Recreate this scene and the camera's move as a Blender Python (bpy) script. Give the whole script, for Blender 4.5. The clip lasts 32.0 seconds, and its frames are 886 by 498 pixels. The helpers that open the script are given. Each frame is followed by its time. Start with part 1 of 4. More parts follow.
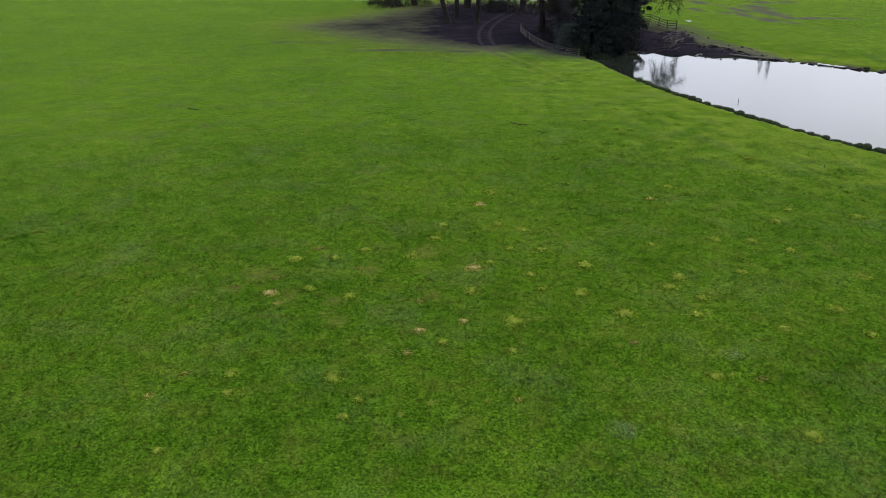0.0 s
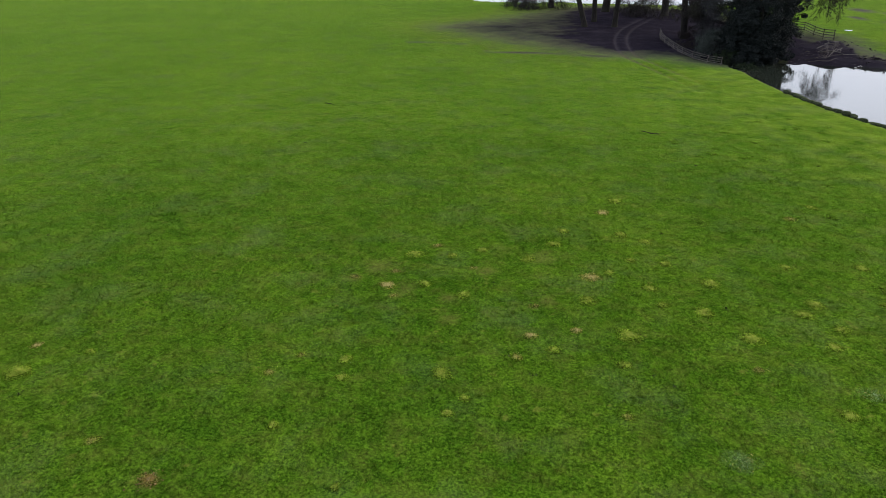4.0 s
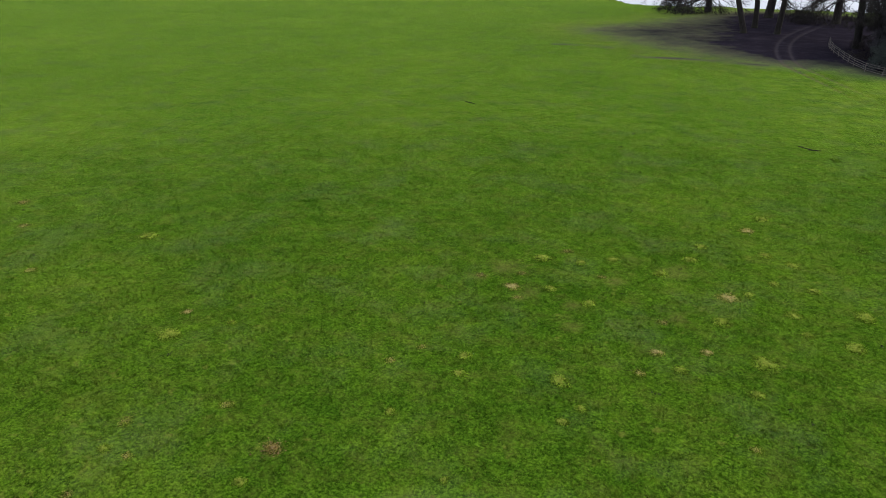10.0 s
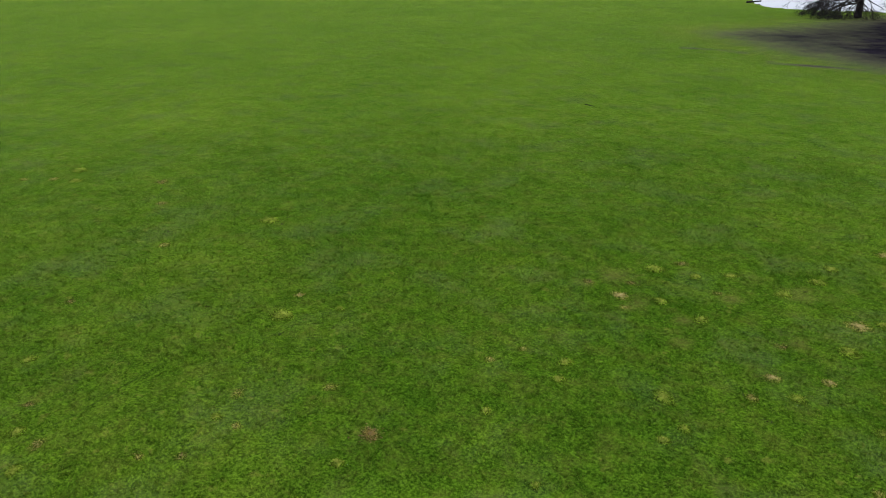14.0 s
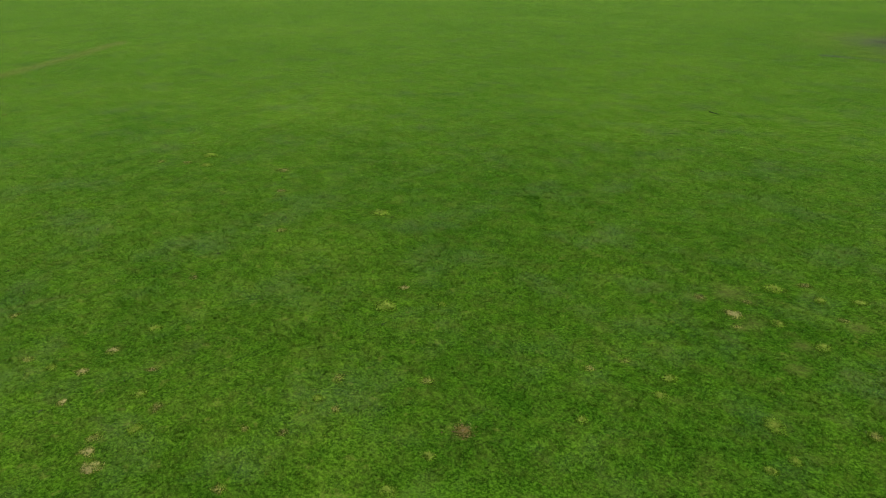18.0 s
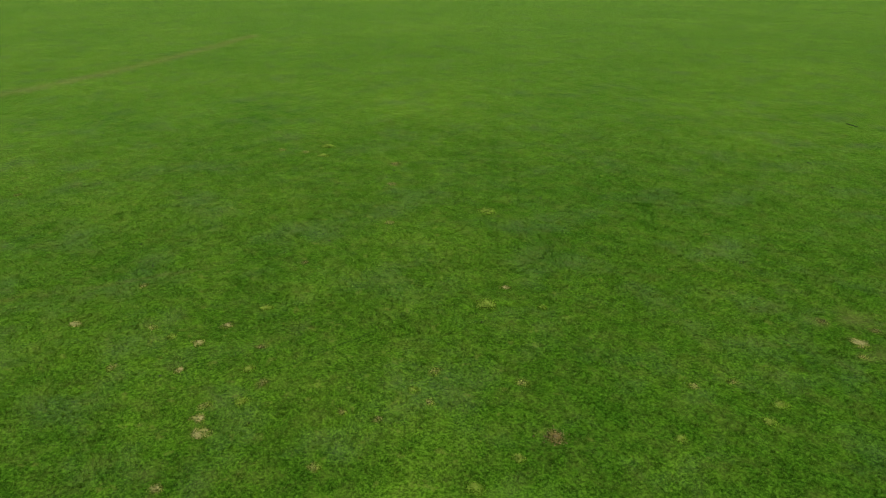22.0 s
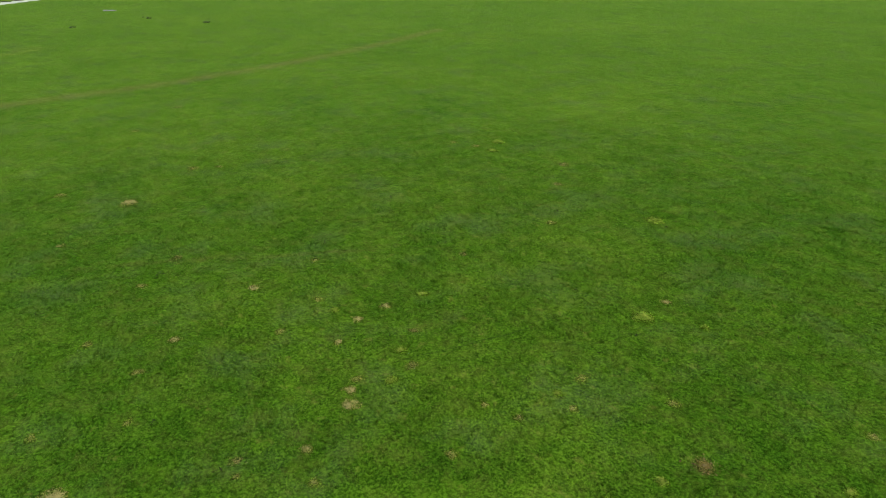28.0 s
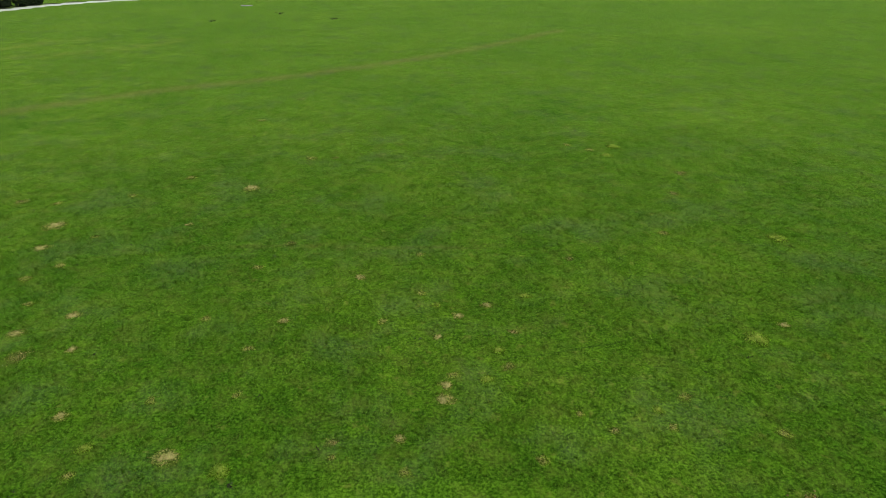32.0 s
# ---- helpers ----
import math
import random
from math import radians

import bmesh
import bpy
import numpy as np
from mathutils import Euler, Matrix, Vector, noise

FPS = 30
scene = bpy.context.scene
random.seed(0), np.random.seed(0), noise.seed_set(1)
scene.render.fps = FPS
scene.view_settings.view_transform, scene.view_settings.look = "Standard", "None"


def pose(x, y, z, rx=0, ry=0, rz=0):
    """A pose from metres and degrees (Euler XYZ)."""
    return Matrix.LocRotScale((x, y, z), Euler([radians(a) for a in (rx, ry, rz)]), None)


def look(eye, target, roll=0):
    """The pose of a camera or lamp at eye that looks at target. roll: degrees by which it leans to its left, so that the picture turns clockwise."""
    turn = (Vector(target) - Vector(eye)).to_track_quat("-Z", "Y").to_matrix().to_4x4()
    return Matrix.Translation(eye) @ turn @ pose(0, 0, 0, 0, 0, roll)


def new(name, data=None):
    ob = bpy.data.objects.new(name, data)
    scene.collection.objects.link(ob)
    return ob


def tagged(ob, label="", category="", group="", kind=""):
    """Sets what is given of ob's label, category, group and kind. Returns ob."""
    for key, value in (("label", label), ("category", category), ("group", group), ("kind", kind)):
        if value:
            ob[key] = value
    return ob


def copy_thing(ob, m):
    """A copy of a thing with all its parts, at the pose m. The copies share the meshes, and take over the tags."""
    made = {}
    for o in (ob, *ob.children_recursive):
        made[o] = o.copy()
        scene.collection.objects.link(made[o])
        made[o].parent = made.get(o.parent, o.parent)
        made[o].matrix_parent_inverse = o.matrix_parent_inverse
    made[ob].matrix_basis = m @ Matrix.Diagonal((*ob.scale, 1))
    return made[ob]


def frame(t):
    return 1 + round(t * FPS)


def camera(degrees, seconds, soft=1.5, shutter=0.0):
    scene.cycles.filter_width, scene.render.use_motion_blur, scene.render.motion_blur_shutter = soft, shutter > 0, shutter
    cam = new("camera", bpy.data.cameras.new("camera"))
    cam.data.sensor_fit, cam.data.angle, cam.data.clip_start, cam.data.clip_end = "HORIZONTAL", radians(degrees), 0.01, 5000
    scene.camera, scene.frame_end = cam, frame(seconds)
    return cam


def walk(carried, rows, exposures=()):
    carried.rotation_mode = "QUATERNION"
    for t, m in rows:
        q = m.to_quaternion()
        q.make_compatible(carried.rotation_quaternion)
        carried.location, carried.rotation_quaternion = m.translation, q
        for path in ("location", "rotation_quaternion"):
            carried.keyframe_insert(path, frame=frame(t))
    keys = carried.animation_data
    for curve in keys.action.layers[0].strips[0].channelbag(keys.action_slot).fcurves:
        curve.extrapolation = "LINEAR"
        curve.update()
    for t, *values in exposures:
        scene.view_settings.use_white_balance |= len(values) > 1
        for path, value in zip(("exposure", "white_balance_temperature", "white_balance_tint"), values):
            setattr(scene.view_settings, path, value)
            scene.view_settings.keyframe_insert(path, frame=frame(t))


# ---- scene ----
cam = camera(65.28, 32.0, soft=0.9)
HEIGHT = 14.0  # the camera hovers here and only turns
# seconds, yaw, pitch
PATH = [
    (0.0, 0.00, -24.47),
    (0.5, 1.93, -24.46),
    (1.0, 3.65, -24.43),
    (1.5, 5.00, -24.41),
    (2.0, 6.24, -24.38),
    (2.5, 7.47, -24.38),
    (3.0, 8.66, -24.38),
    (3.5, 9.74, -24.35),
    (5.5, 12.68, -24.19),
    (6.0, 13.34, -24.18),
    (6.5, 14.43, -24.17),
    (7.0, 15.61, -24.19),
    (7.5, 16.78, -24.22),
    (8.0, 17.90, -24.23),
    (8.5, 19.04, -24.22),
    (9.0, 20.13, -24.22),
    (9.5, 21.20, -24.22),
    (10.0, 22.22, -24.24),
    (10.5, 23.33, -24.26),
    (11.0, 24.71, -24.26),
    (11.5, 26.11, -24.29),
    (12.0, 27.41, -24.29),
    (12.5, 28.55, -24.31),
    (13.0, 29.70, -24.30),
    (13.5, 30.84, -24.31),
    (14.0, 31.97, -24.28),
    (14.5, 33.13, -24.30),
    (16.5, 37.86, -24.38),
    (17.0, 39.07, -24.34),
    (17.5, 40.28, -24.31),
    (18.0, 41.53, -24.29),
    (18.5, 42.73, -24.30),
    (19.0, 43.88, -24.31),
    (19.5, 45.04, -24.31),
    (20.0, 46.20, -24.31),
    (20.5, 47.41, -24.31),
    (21.0, 48.61, -24.33),
    (21.5, 49.81, -24.36),
    (22.0, 50.97, -24.38),
    (22.5, 52.16, -24.40),
    (23.0, 53.36, -24.42),
    (23.5, 54.55, -24.43),
    (24.0, 55.74, -24.42),
    (24.5, 56.96, -24.44),
    (25.0, 58.18, -24.49),
    (25.5, 59.39, -24.51),
    (27.5, 64.18, -24.57),
    (28.0, 65.34, -24.57),
    (28.5, 66.53, -24.59),
    (29.0, 67.70, -24.60),
    (29.5, 68.90, -24.60),
    (30.0, 70.12, -24.59),
    (30.5, 71.32, -24.58),
    (31.0, 72.49, -24.57),
    (31.5, 73.69, -24.60),
    (32.0, 74.88, -24.60),
]
# seconds, stops, kelvin, tint: the picture turns greener after the first half
BALANCE = [(0.0, 0.11, 6700, 14), (13.8, 0.10, 6700, 15), (14.6, 0.10, 6700, 10), (16.4, 0.08, 6700, -1), (22.0, 0.09, 6700, 0), (32.0, 0.12, 6700, 3)]
walk(cam, [(t, pose(0, 0, HEIGHT, 90 + p, 0, y)) for t, y, p in PATH], BALANCE)

# ---- world and sun ----
SUN_AZ, SUN_EL = 48.0, 40.0  # degrees from +y towards +x, and above the ground

world = bpy.data.worlds.new("sky")
scene.world = world
world.use_nodes = True
wn, wl = world.node_tree.nodes, world.node_tree.links
wn.clear()
sky = wn.new("ShaderNodeTexSky")
sky.sky_type = "NISHITA"
sky.sun_disc = False
sky.sun_elevation, sky.sun_rotation = radians(SUN_EL), radians(SUN_AZ)
sky.air_density, sky.dust_density, sky.ozone_density = 1.0, 6.0, 1.0
wtc = wn.new("ShaderNodeTexCoord")
wno = wn.new("ShaderNodeTexNoise")
wno.inputs["Scale"].default_value, wno.inputs["Detail"].default_value = 2.2, 6.0
wrm = wn.new("ShaderNodeMapRange")
wrm.inputs["From Min"].default_value, wrm.inputs["From Max"].default_value = 0.3, 0.7
wrm.inputs["To Min"].default_value, wrm.inputs["To Max"].default_value = 16.0, 21.0
wco = wn.new("ShaderNodeCombineColor")
wmx = wn.new("ShaderNodeMix")
wmx.data_type = "RGBA"
wmx.inputs["Factor"].default_value = 0.72
wbg = wn.new("ShaderNodeBackground")
wbg.inputs["Strength"].default_value = 0.11
wou = wn.new("ShaderNodeOutputWorld")
wl.new(wtc.outputs["Generated"], wno.inputs["Vector"])
wl.new(wno.outputs["Fac"], wrm.inputs["Value"])
wxyz = wn.new("ShaderNodeSeparateXYZ")
wl.new(wtc.outputs["Generated"], wxyz.inputs["Vector"])
wlow = wn.new("ShaderNodeMapRange")  # a little duller towards the hazy horizon
wlow.inputs["From Min"].default_value, wlow.inputs["From Max"].default_value = 0.02, 0.2
wlow.inputs["To Min"].default_value, wlow.inputs["To Max"].default_value = 0.7, 1.0
wl.new(wxyz.outputs["Z"], wlow.inputs["Value"])
wdim = wn.new("ShaderNodeMath")
wdim.operation = "MULTIPLY"
wl.new(wrm.outputs["Result"], wdim.inputs[0])
wl.new(wlow.outputs["Result"], wdim.inputs[1])
for c, part_of in (("Red", 0.87), ("Green", 1.0), ("Blue", 1.19)):
    wmu = wn.new("ShaderNodeMath")
    wmu.operation = "MULTIPLY"
    wmu.inputs[1].default_value = part_of
    wl.new(wdim.outputs["Value"], wmu.inputs[0])
    wl.new(wmu.outputs["Value"], wco.inputs[c])
wl.new(sky.outputs["Color"], wmx.inputs["A"])
wl.new(wco.outputs["Color"], wmx.inputs["B"])
wl.new(wmx.outputs["Result"], wbg.inputs["Color"])
wl.new(wbg.outputs["Background"], wou.inputs["Surface"])

sun = new("sun", bpy.data.lights.new("sun", "SUN"))
sun.data.energy, sun.data.angle, sun.data.color = 2.6, radians(6), (1.0, 0.95, 0.86)
az, el = radians(SUN_AZ), radians(SUN_EL)
sun.matrix_world = look((math.sin(az) * math.cos(el) * 50, math.cos(az) * math.cos(el) * 50, math.sin(el) * 50), (0, 0, 0))


# ---- materials ----
def material(name):
    m = bpy.data.materials.new(name)
    m.use_nodes = True
    n, l = m.node_tree.nodes, m.node_tree.links
    return m, n, l, n["Principled BSDF"]


def noise_node(n, l, vec, scale, detail=4.0, rough=0.55):
    k = n.new("ShaderNodeTexNoise")
    k.inputs["Scale"].default_value, k.inputs["Detail"].default_value, k.inputs["Roughness"].default_value = scale, detail, rough
    l.new(vec, k.inputs["Vector"])
    return k.outputs["Fac"]


def ramp(n, l, fac, *stops):
    r = n.new("ShaderNodeValToRGB")
    e = r.color_ramp.elements
    e[0].position, e[0].color = stops[0][0], (*stops[0][1], 1)
    e[1].position, e[1].color = stops[-1][0], (*stops[-1][1], 1)
    for p, c in stops[1:-1]:
        e.new(p).color = (*c, 1)
    l.new(fac, r.inputs["Fac"])
    return r.outputs["Color"]


def spread(n, l, fac, a, b, c=0.0, d=1.0):
    r = n.new("ShaderNodeMapRange")
    for key, v in zip(("From Min", "From Max", "To Min", "To Max"), (a, b, c, d)):
        r.inputs[key].default_value = v
    l.new(fac, r.inputs["Value"])
    return r.outputs["Result"]


def mix(n, l, fac, a, b, how="MIX"):
    k = n.new("ShaderNodeMix")
    k.data_type, k.blend_type = "RGBA", how
    for sock, v in (("Factor", fac), ("A", a), ("B", b)):
        if isinstance(v, bpy.types.NodeSocket):
            l.new(v, k.inputs[sock])
        elif isinstance(v, tuple):
            k.inputs[sock].default_value = (*v, 1)
        else:
            k.inputs[sock].default_value = v
    return k.outputs["Result"]


def sums(n, l, a, b, op="ADD"):
    k = n.new("ShaderNodeMath")
    k.operation = op
    for i, v in enumerate((a, b)):
        if isinstance(v, bpy.types.NodeSocket):
            l.new(v, k.inputs[i])
        else:
            k.inputs[i].default_value = v
    return k.outputs["Value"]


def bump(n, l, p, height, strength, dist):
    b = n.new("ShaderNodeBump")
    b.inputs["Strength"].default_value, b.inputs["Distance"].default_value = strength, dist
    l.new(height, b.inputs["Height"])
    l.new(b.outputs["Normal"], p.inputs["Normal"])


def attribute(n, name):
    a = n.new("ShaderNodeAttribute")
    a.attribute_name = name
    return a.outputs["Fac"]


GREEN_DARK, GREEN, GREEN_LIGHT = (0.0093, 0.0267, 0.0015), (0.0234, 0.0583, 0.0038), (0.0487, 0.107, 0.0074)


def thatch(n, l, where, colour):
    """Dead olive-brown stalks and yellower shoots showing through the green in thin drifts."""
    a = noise_node(n, l, where, 0.8, 8.0, 0.74)
    colour = mix(n, l, spread(n, l, a, 0.47, 0.72, 0.0, 0.36), colour, (0.084, 0.082, 0.016))
    b = noise_node(n, l, where, 1.3, 6.0, 0.70)
    return mix(n, l, spread(n, l, b, 0.50, 0.72, 0.0, 0.30), colour, (0.072, 0.138, 0.006))


def ground_material():
    m, n, l, p = material("turf")
    geo = n.new("ShaderNodeNewGeometry").outputs["Position"]
    broad = noise_node(n, l, geo, 0.045, 7.0, 0.66)
    mid = noise_node(n, l, geo, 0.55, 5.0, 0.6)
    fine = noise_node(n, l, geo, 10.0, 5.0, 0.75)
    grain = noise_node(n, l, geo, 30.0, 3.0, 0.7)
    tuft = noise_node(n, l, geo, 11.0, 6.0, 0.75)
    green = ramp(n, l, tuft, (0.40, GREEN_DARK), (0.49, GREEN), (0.60, GREEN_LIGHT))
    green = mix(n, l, 1.0, green, ramp(n, l, broad, (0.38, (0.84, 0.91, 0.86)), (0.62, (1.26, 1.11, 1.12))), "MULTIPLY")
    green = mix(n, l, 1.0, green, ramp(n, l, mid, (0.3, (0.80, 0.85, 0.78)), (0.7, (1.24, 1.15, 1.15))), "MULTIPLY")
    drift = noise_node(n, l, geo, 0.17, 6.0, 0.68)
    green = mix(n, l, 1.0, green, ramp(n, l, drift, (0.36, (0.82, 0.87, 0.80)), (0.64, (1.20, 1.13, 1.12))), "MULTIPLY")
    clump = noise_node(n, l, geo, 1.9, 4.0, 0.6)
    green = mix(n, l, 1.0, green, ramp(n, l, clump, (0.32, (0.87, 0.90, 0.91)), (0.68, (1.15, 1.11, 1.09))), "MULTIPLY")
    green = mix(n, l, spread(n, l, fine, 0.52, 0.64, 0.0, 0.62), green, (0.005, 0.018, 0.0008))
    green = mix(n, l, spread(n, l, grain, 0.60, 0.72, 0.0, 0.5), green, (0.085, 0.110, 0.012))
    fleck = spread(n, l, sums(n, l, noise_node(n, l, geo, 1.7, 3.0, 0.6), sums(n, l, sums(n, l, broad, 0.5, "SUBTRACT"), 0.35, "MULTIPLY")), 0.64, 0.71, 0.0, 0.35)
    green = mix(n, l, fleck, green, (0.115, 0.122, 0.020))
    green = thatch(n, l, geo, green)
    # dry, yellowed turf
    dry = spread(n, l, sums(n, l, attribute(n, "dry"), sums(n, l, sums(n, l, mid, 0.5, "SUBTRACT"), 1.2, "MULTIPLY")), 0.25, 0.9)
    green = mix(n, l, dry, green, (0.088, 0.122, 0.012))
    worn = spread(n, l, sums(n, l, attribute(n, "worn"), sums(n, l, sums(n, l, mid, 0.5, "SUBTRACT"), 0.9, "MULTIPLY")), 0.15, 1.0, 0.0, 0.66)
    green = mix(n, l, worn, green, (0.082, 0.062, 0.020))
    # bare trampled earth, its colour darkened further to hold the trees' shade
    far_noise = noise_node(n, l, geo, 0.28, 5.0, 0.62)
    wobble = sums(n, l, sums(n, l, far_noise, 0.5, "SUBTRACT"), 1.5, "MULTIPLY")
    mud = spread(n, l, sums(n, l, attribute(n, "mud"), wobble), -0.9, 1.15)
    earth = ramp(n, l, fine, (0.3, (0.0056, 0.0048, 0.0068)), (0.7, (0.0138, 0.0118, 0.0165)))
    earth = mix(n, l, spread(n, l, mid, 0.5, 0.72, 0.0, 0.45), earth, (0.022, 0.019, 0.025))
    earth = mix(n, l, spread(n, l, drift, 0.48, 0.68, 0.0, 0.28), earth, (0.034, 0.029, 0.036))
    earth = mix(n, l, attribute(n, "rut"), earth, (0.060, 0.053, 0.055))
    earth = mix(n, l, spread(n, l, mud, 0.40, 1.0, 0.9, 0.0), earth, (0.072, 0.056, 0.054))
    # an old straight crease, pressed into the turf by a wheel
    axis = n.new("ShaderNodeSeparateXYZ")
    l.new(geo, axis.inputs["Vector"])
    aside = sums(n, l, sums(n, l, axis.outputs["X"], 19.7, "ADD"), sums(n, l, sums(n, l, mid, 0.5, "SUBTRACT"), 0.35, "MULTIPLY"))
    along = sums(n, l, sums(n, l, axis.outputs["Y"], 9.8, "SUBTRACT"), 0.0, "ADD")
    crease = sums(n, l, spread(n, l, sums(n, l, aside, aside, "MULTIPLY"), 0.0009, 0.0025, 0.4, 0.0), spread(n, l, sums(n, l, along, along, "MULTIPLY"), 6.0, 11.0, 1.0, 0.0), "MULTIPLY")
    green = mix(n, l, crease, green, (0.006, 0.010, 0.003))
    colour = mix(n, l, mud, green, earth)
    gravel = ramp(n, l, grain, (0.3, (0.21, 0.20, 0.18)), (0.7, (0.36, 0.34, 0.31)))
    colour = mix(n, l, spread(n, l, sums(n, l, attribute(n, "gravel"), sums(n, l, wobble, 0.15, "MULTIPLY")), 0.35, 0.6), colour, gravel)
    l.new(colour, p.inputs["Base Color"])
    p.inputs["Roughness"].default_value = 0.95
    p.inputs["Specular IOR Level"].default_value = 0.0
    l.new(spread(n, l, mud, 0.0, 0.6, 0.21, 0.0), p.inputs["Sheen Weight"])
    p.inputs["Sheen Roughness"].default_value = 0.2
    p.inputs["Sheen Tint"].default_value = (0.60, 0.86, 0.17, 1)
    h = sums(n, l, sums(n, l, tuft, 0.7, "MULTIPLY"), sums(n, l, clump, 0.8, "MULTIPLY"))
    h = sums(n, l, h, sums(n, l, mid, 1.4, "MULTIPLY"))
    bump(n, l, p, h, 0.5, 0.10)
    return m


def blade_material(name, stops, spec=0.0):
    """Grass blades: each one its own shade, in drifts."""
    m, n, l, p = material(name)
    g = n.new("ShaderNodeNewGeometry")
    colour = ramp(n, l, g.outputs["Random Per Island"], *stops)
    broad = noise_node(n, l, g.outputs["Position"], 0.045, 7.0, 0.66)
    mid = noise_node(n, l, g.outputs["Position"], 0.55, 5.0, 0.6)
    tuft = noise_node(n, l, g.outputs["Position"], 11.0, 6.0, 0.75)
    drift = noise_node(n, l, g.outputs["Position"], 0.17, 6.0, 0.68)
    colour = mix(n, l, 1.0, colour, ramp(n, l, drift, (0.36, (0.82, 0.87, 0.80)), (0.64, (1.20, 1.13, 1.12))), "MULTIPLY")
    clump = noise_node(n, l, g.outputs["Position"], 1.9, 4.0, 0.6)
    colour = mix(n, l, 1.0, colour, ramp(n, l, clump, (0.32, (0.87, 0.90, 0.91)), (0.68, (1.15, 1.11, 1.09))), "MULTIPLY")
    colour = mix(n, l, 1.0, colour, ramp(n, l, broad, (0.38, (0.84, 0.91, 0.86)), (0.62, (1.26, 1.11, 1.12))), "MULTIPLY")
    colour = mix(n, l, 1.0, colour, ramp(n, l, mid, (0.3, (0.80, 0.85, 0.78)), (0.7, (1.24, 1.15, 1.15))), "MULTIPLY")
    colour = mix(n, l, 1.0, colour, ramp(n, l, tuft, (0.36, (0.86, 0.87, 0.86)), (0.64, (1.11, 1.10, 1.09))), "MULTIPLY")
    pit = noise_node(n, l, g.outputs["Position"], 17.0, 4.0, 0.75)
    colour = mix(n, l, 1.0, colour, ramp(n, l, pit, (0.47, (1.0, 1.0, 1.0)), (0.63, (0.72, 0.74, 0.70))), "MULTIPLY")
    colour = thatch(n, l, g.outputs["Position"], colour)
    fleck = spread(n, l, sums(n, l, noise_node(n, l, g.outputs["Position"], 1.7, 3.0, 0.6), sums(n, l, sums(n, l, broad, 0.5, "SUBTRACT"), 0.35, "MULTIPLY")), 0.64, 0.71, 0.0, 0.3)
    colour = mix(n, l, fleck, colour, (0.115, 0.122, 0.020))
    l.new(colour, p.inputs["Base Color"])
    p.inputs["Roughness"].default_value = 0.8
    p.inputs["Specular IOR Level"].default_value = spec
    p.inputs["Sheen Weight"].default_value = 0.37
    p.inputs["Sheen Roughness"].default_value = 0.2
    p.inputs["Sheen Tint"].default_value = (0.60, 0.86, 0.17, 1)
    # the sward is lit as one cushioned surface, not blade by blade
    upright = n.new("ShaderNodeCombineXYZ")
    upright.inputs["Z"].default_value = 1.0
    sward = n.new("ShaderNodeBump")
    sward.inputs["Strength"].default_value, sward.inputs["Distance"].default_value = 1.0, 0.10
    relief = noise_node(n, l, g.outputs["Position"], 13.0, 4.0, 0.66)
    l.new(sums(n, l, relief, sums(n, l, clump, 0.7, "MULTIPLY")), sward.inputs["Height"])
    l.new(upright.outputs["Vector"], sward.inputs["Normal"])
    l.new(sward.outputs["Normal"], p.inputs["Normal"])
    thin = n.new("ShaderNodeBsdfTranslucent")
    l.new(colour, thin.inputs["Color"])
    both = n.new("ShaderNodeMixShader")
    both.inputs["Fac"].default_value = 0.25
    l.new(p.outputs["BSDF"], both.inputs[1])
    l.new(thin.outputs["BSDF"], both.inputs[2])
    l.new(both.outputs["Shader"], n["Material Output"].inputs["Surface"])
    return m


def bark_material(name, dark, light):
    m, n, l, p = material(name)
    o = n.new("ShaderNodeTexCoord").outputs["Object"]
    mp = n.new("ShaderNodeMapping")
    mp.inputs["Scale"].default_value = (5, 5, 0.9)
    l.new(o, mp.inputs["Vector"])
    a = noise_node(n, l, mp.outputs["Vector"], 1.6, 6.0, 0.65)
    b = noise_node(n, l, o, 0.4, 3.0)
    c = ramp(n, l, a, (0.3, dark), (0.7, light))
    c = mix(n, l, spread(n, l, b, 0.45, 0.7, 0.0, 0.5), c, (0.018, 0.020, 0.009))
    l.new(c, p.inputs["Base Color"])
    p.inputs["Roughness"].default_value = 0.92
    p.inputs["Specular IOR Level"].default_value = 0.1
    bump(n, l, p, a, 0.8, 0.06)
    return m


def leaf_material(name, dark, light):
    m, n, l, p = material(name)
    g = n.new("ShaderNodeNewGeometry")
    l.new(ramp(n, l, g.outputs["Random Per Island"], (0.0, dark), (1.0, light)), p.inputs["Base Color"])
    p.inputs["Roughness"].default_value = 0.6
    p.inputs["Specular IOR Level"].default_value = 0.08
    return m


def timber_material(name, dark, light):
    m, n, l, p = material(name)
    o = n.new("ShaderNodeTexCoord").outputs["Object"]
    a = noise_node(n, l, o, 3.0, 6.0, 0.7)
    info = n.new("ShaderNodeObjectInfo").outputs["Random"]
    c = ramp(n, l, a, (0.3, dark), (0.7, light))
    c = mix(n, l, spread(n, l, info, 0, 1, 0.0, 0.4), c, dark)
    l.new(c, p.inputs["Base Color"])
    p.inputs["Roughness"].default_value = 0.85
    p.inputs["Specular IOR Level"].default_value = 0.15
    bump(n, l, p, a, 0.4, 0.01)
    return m


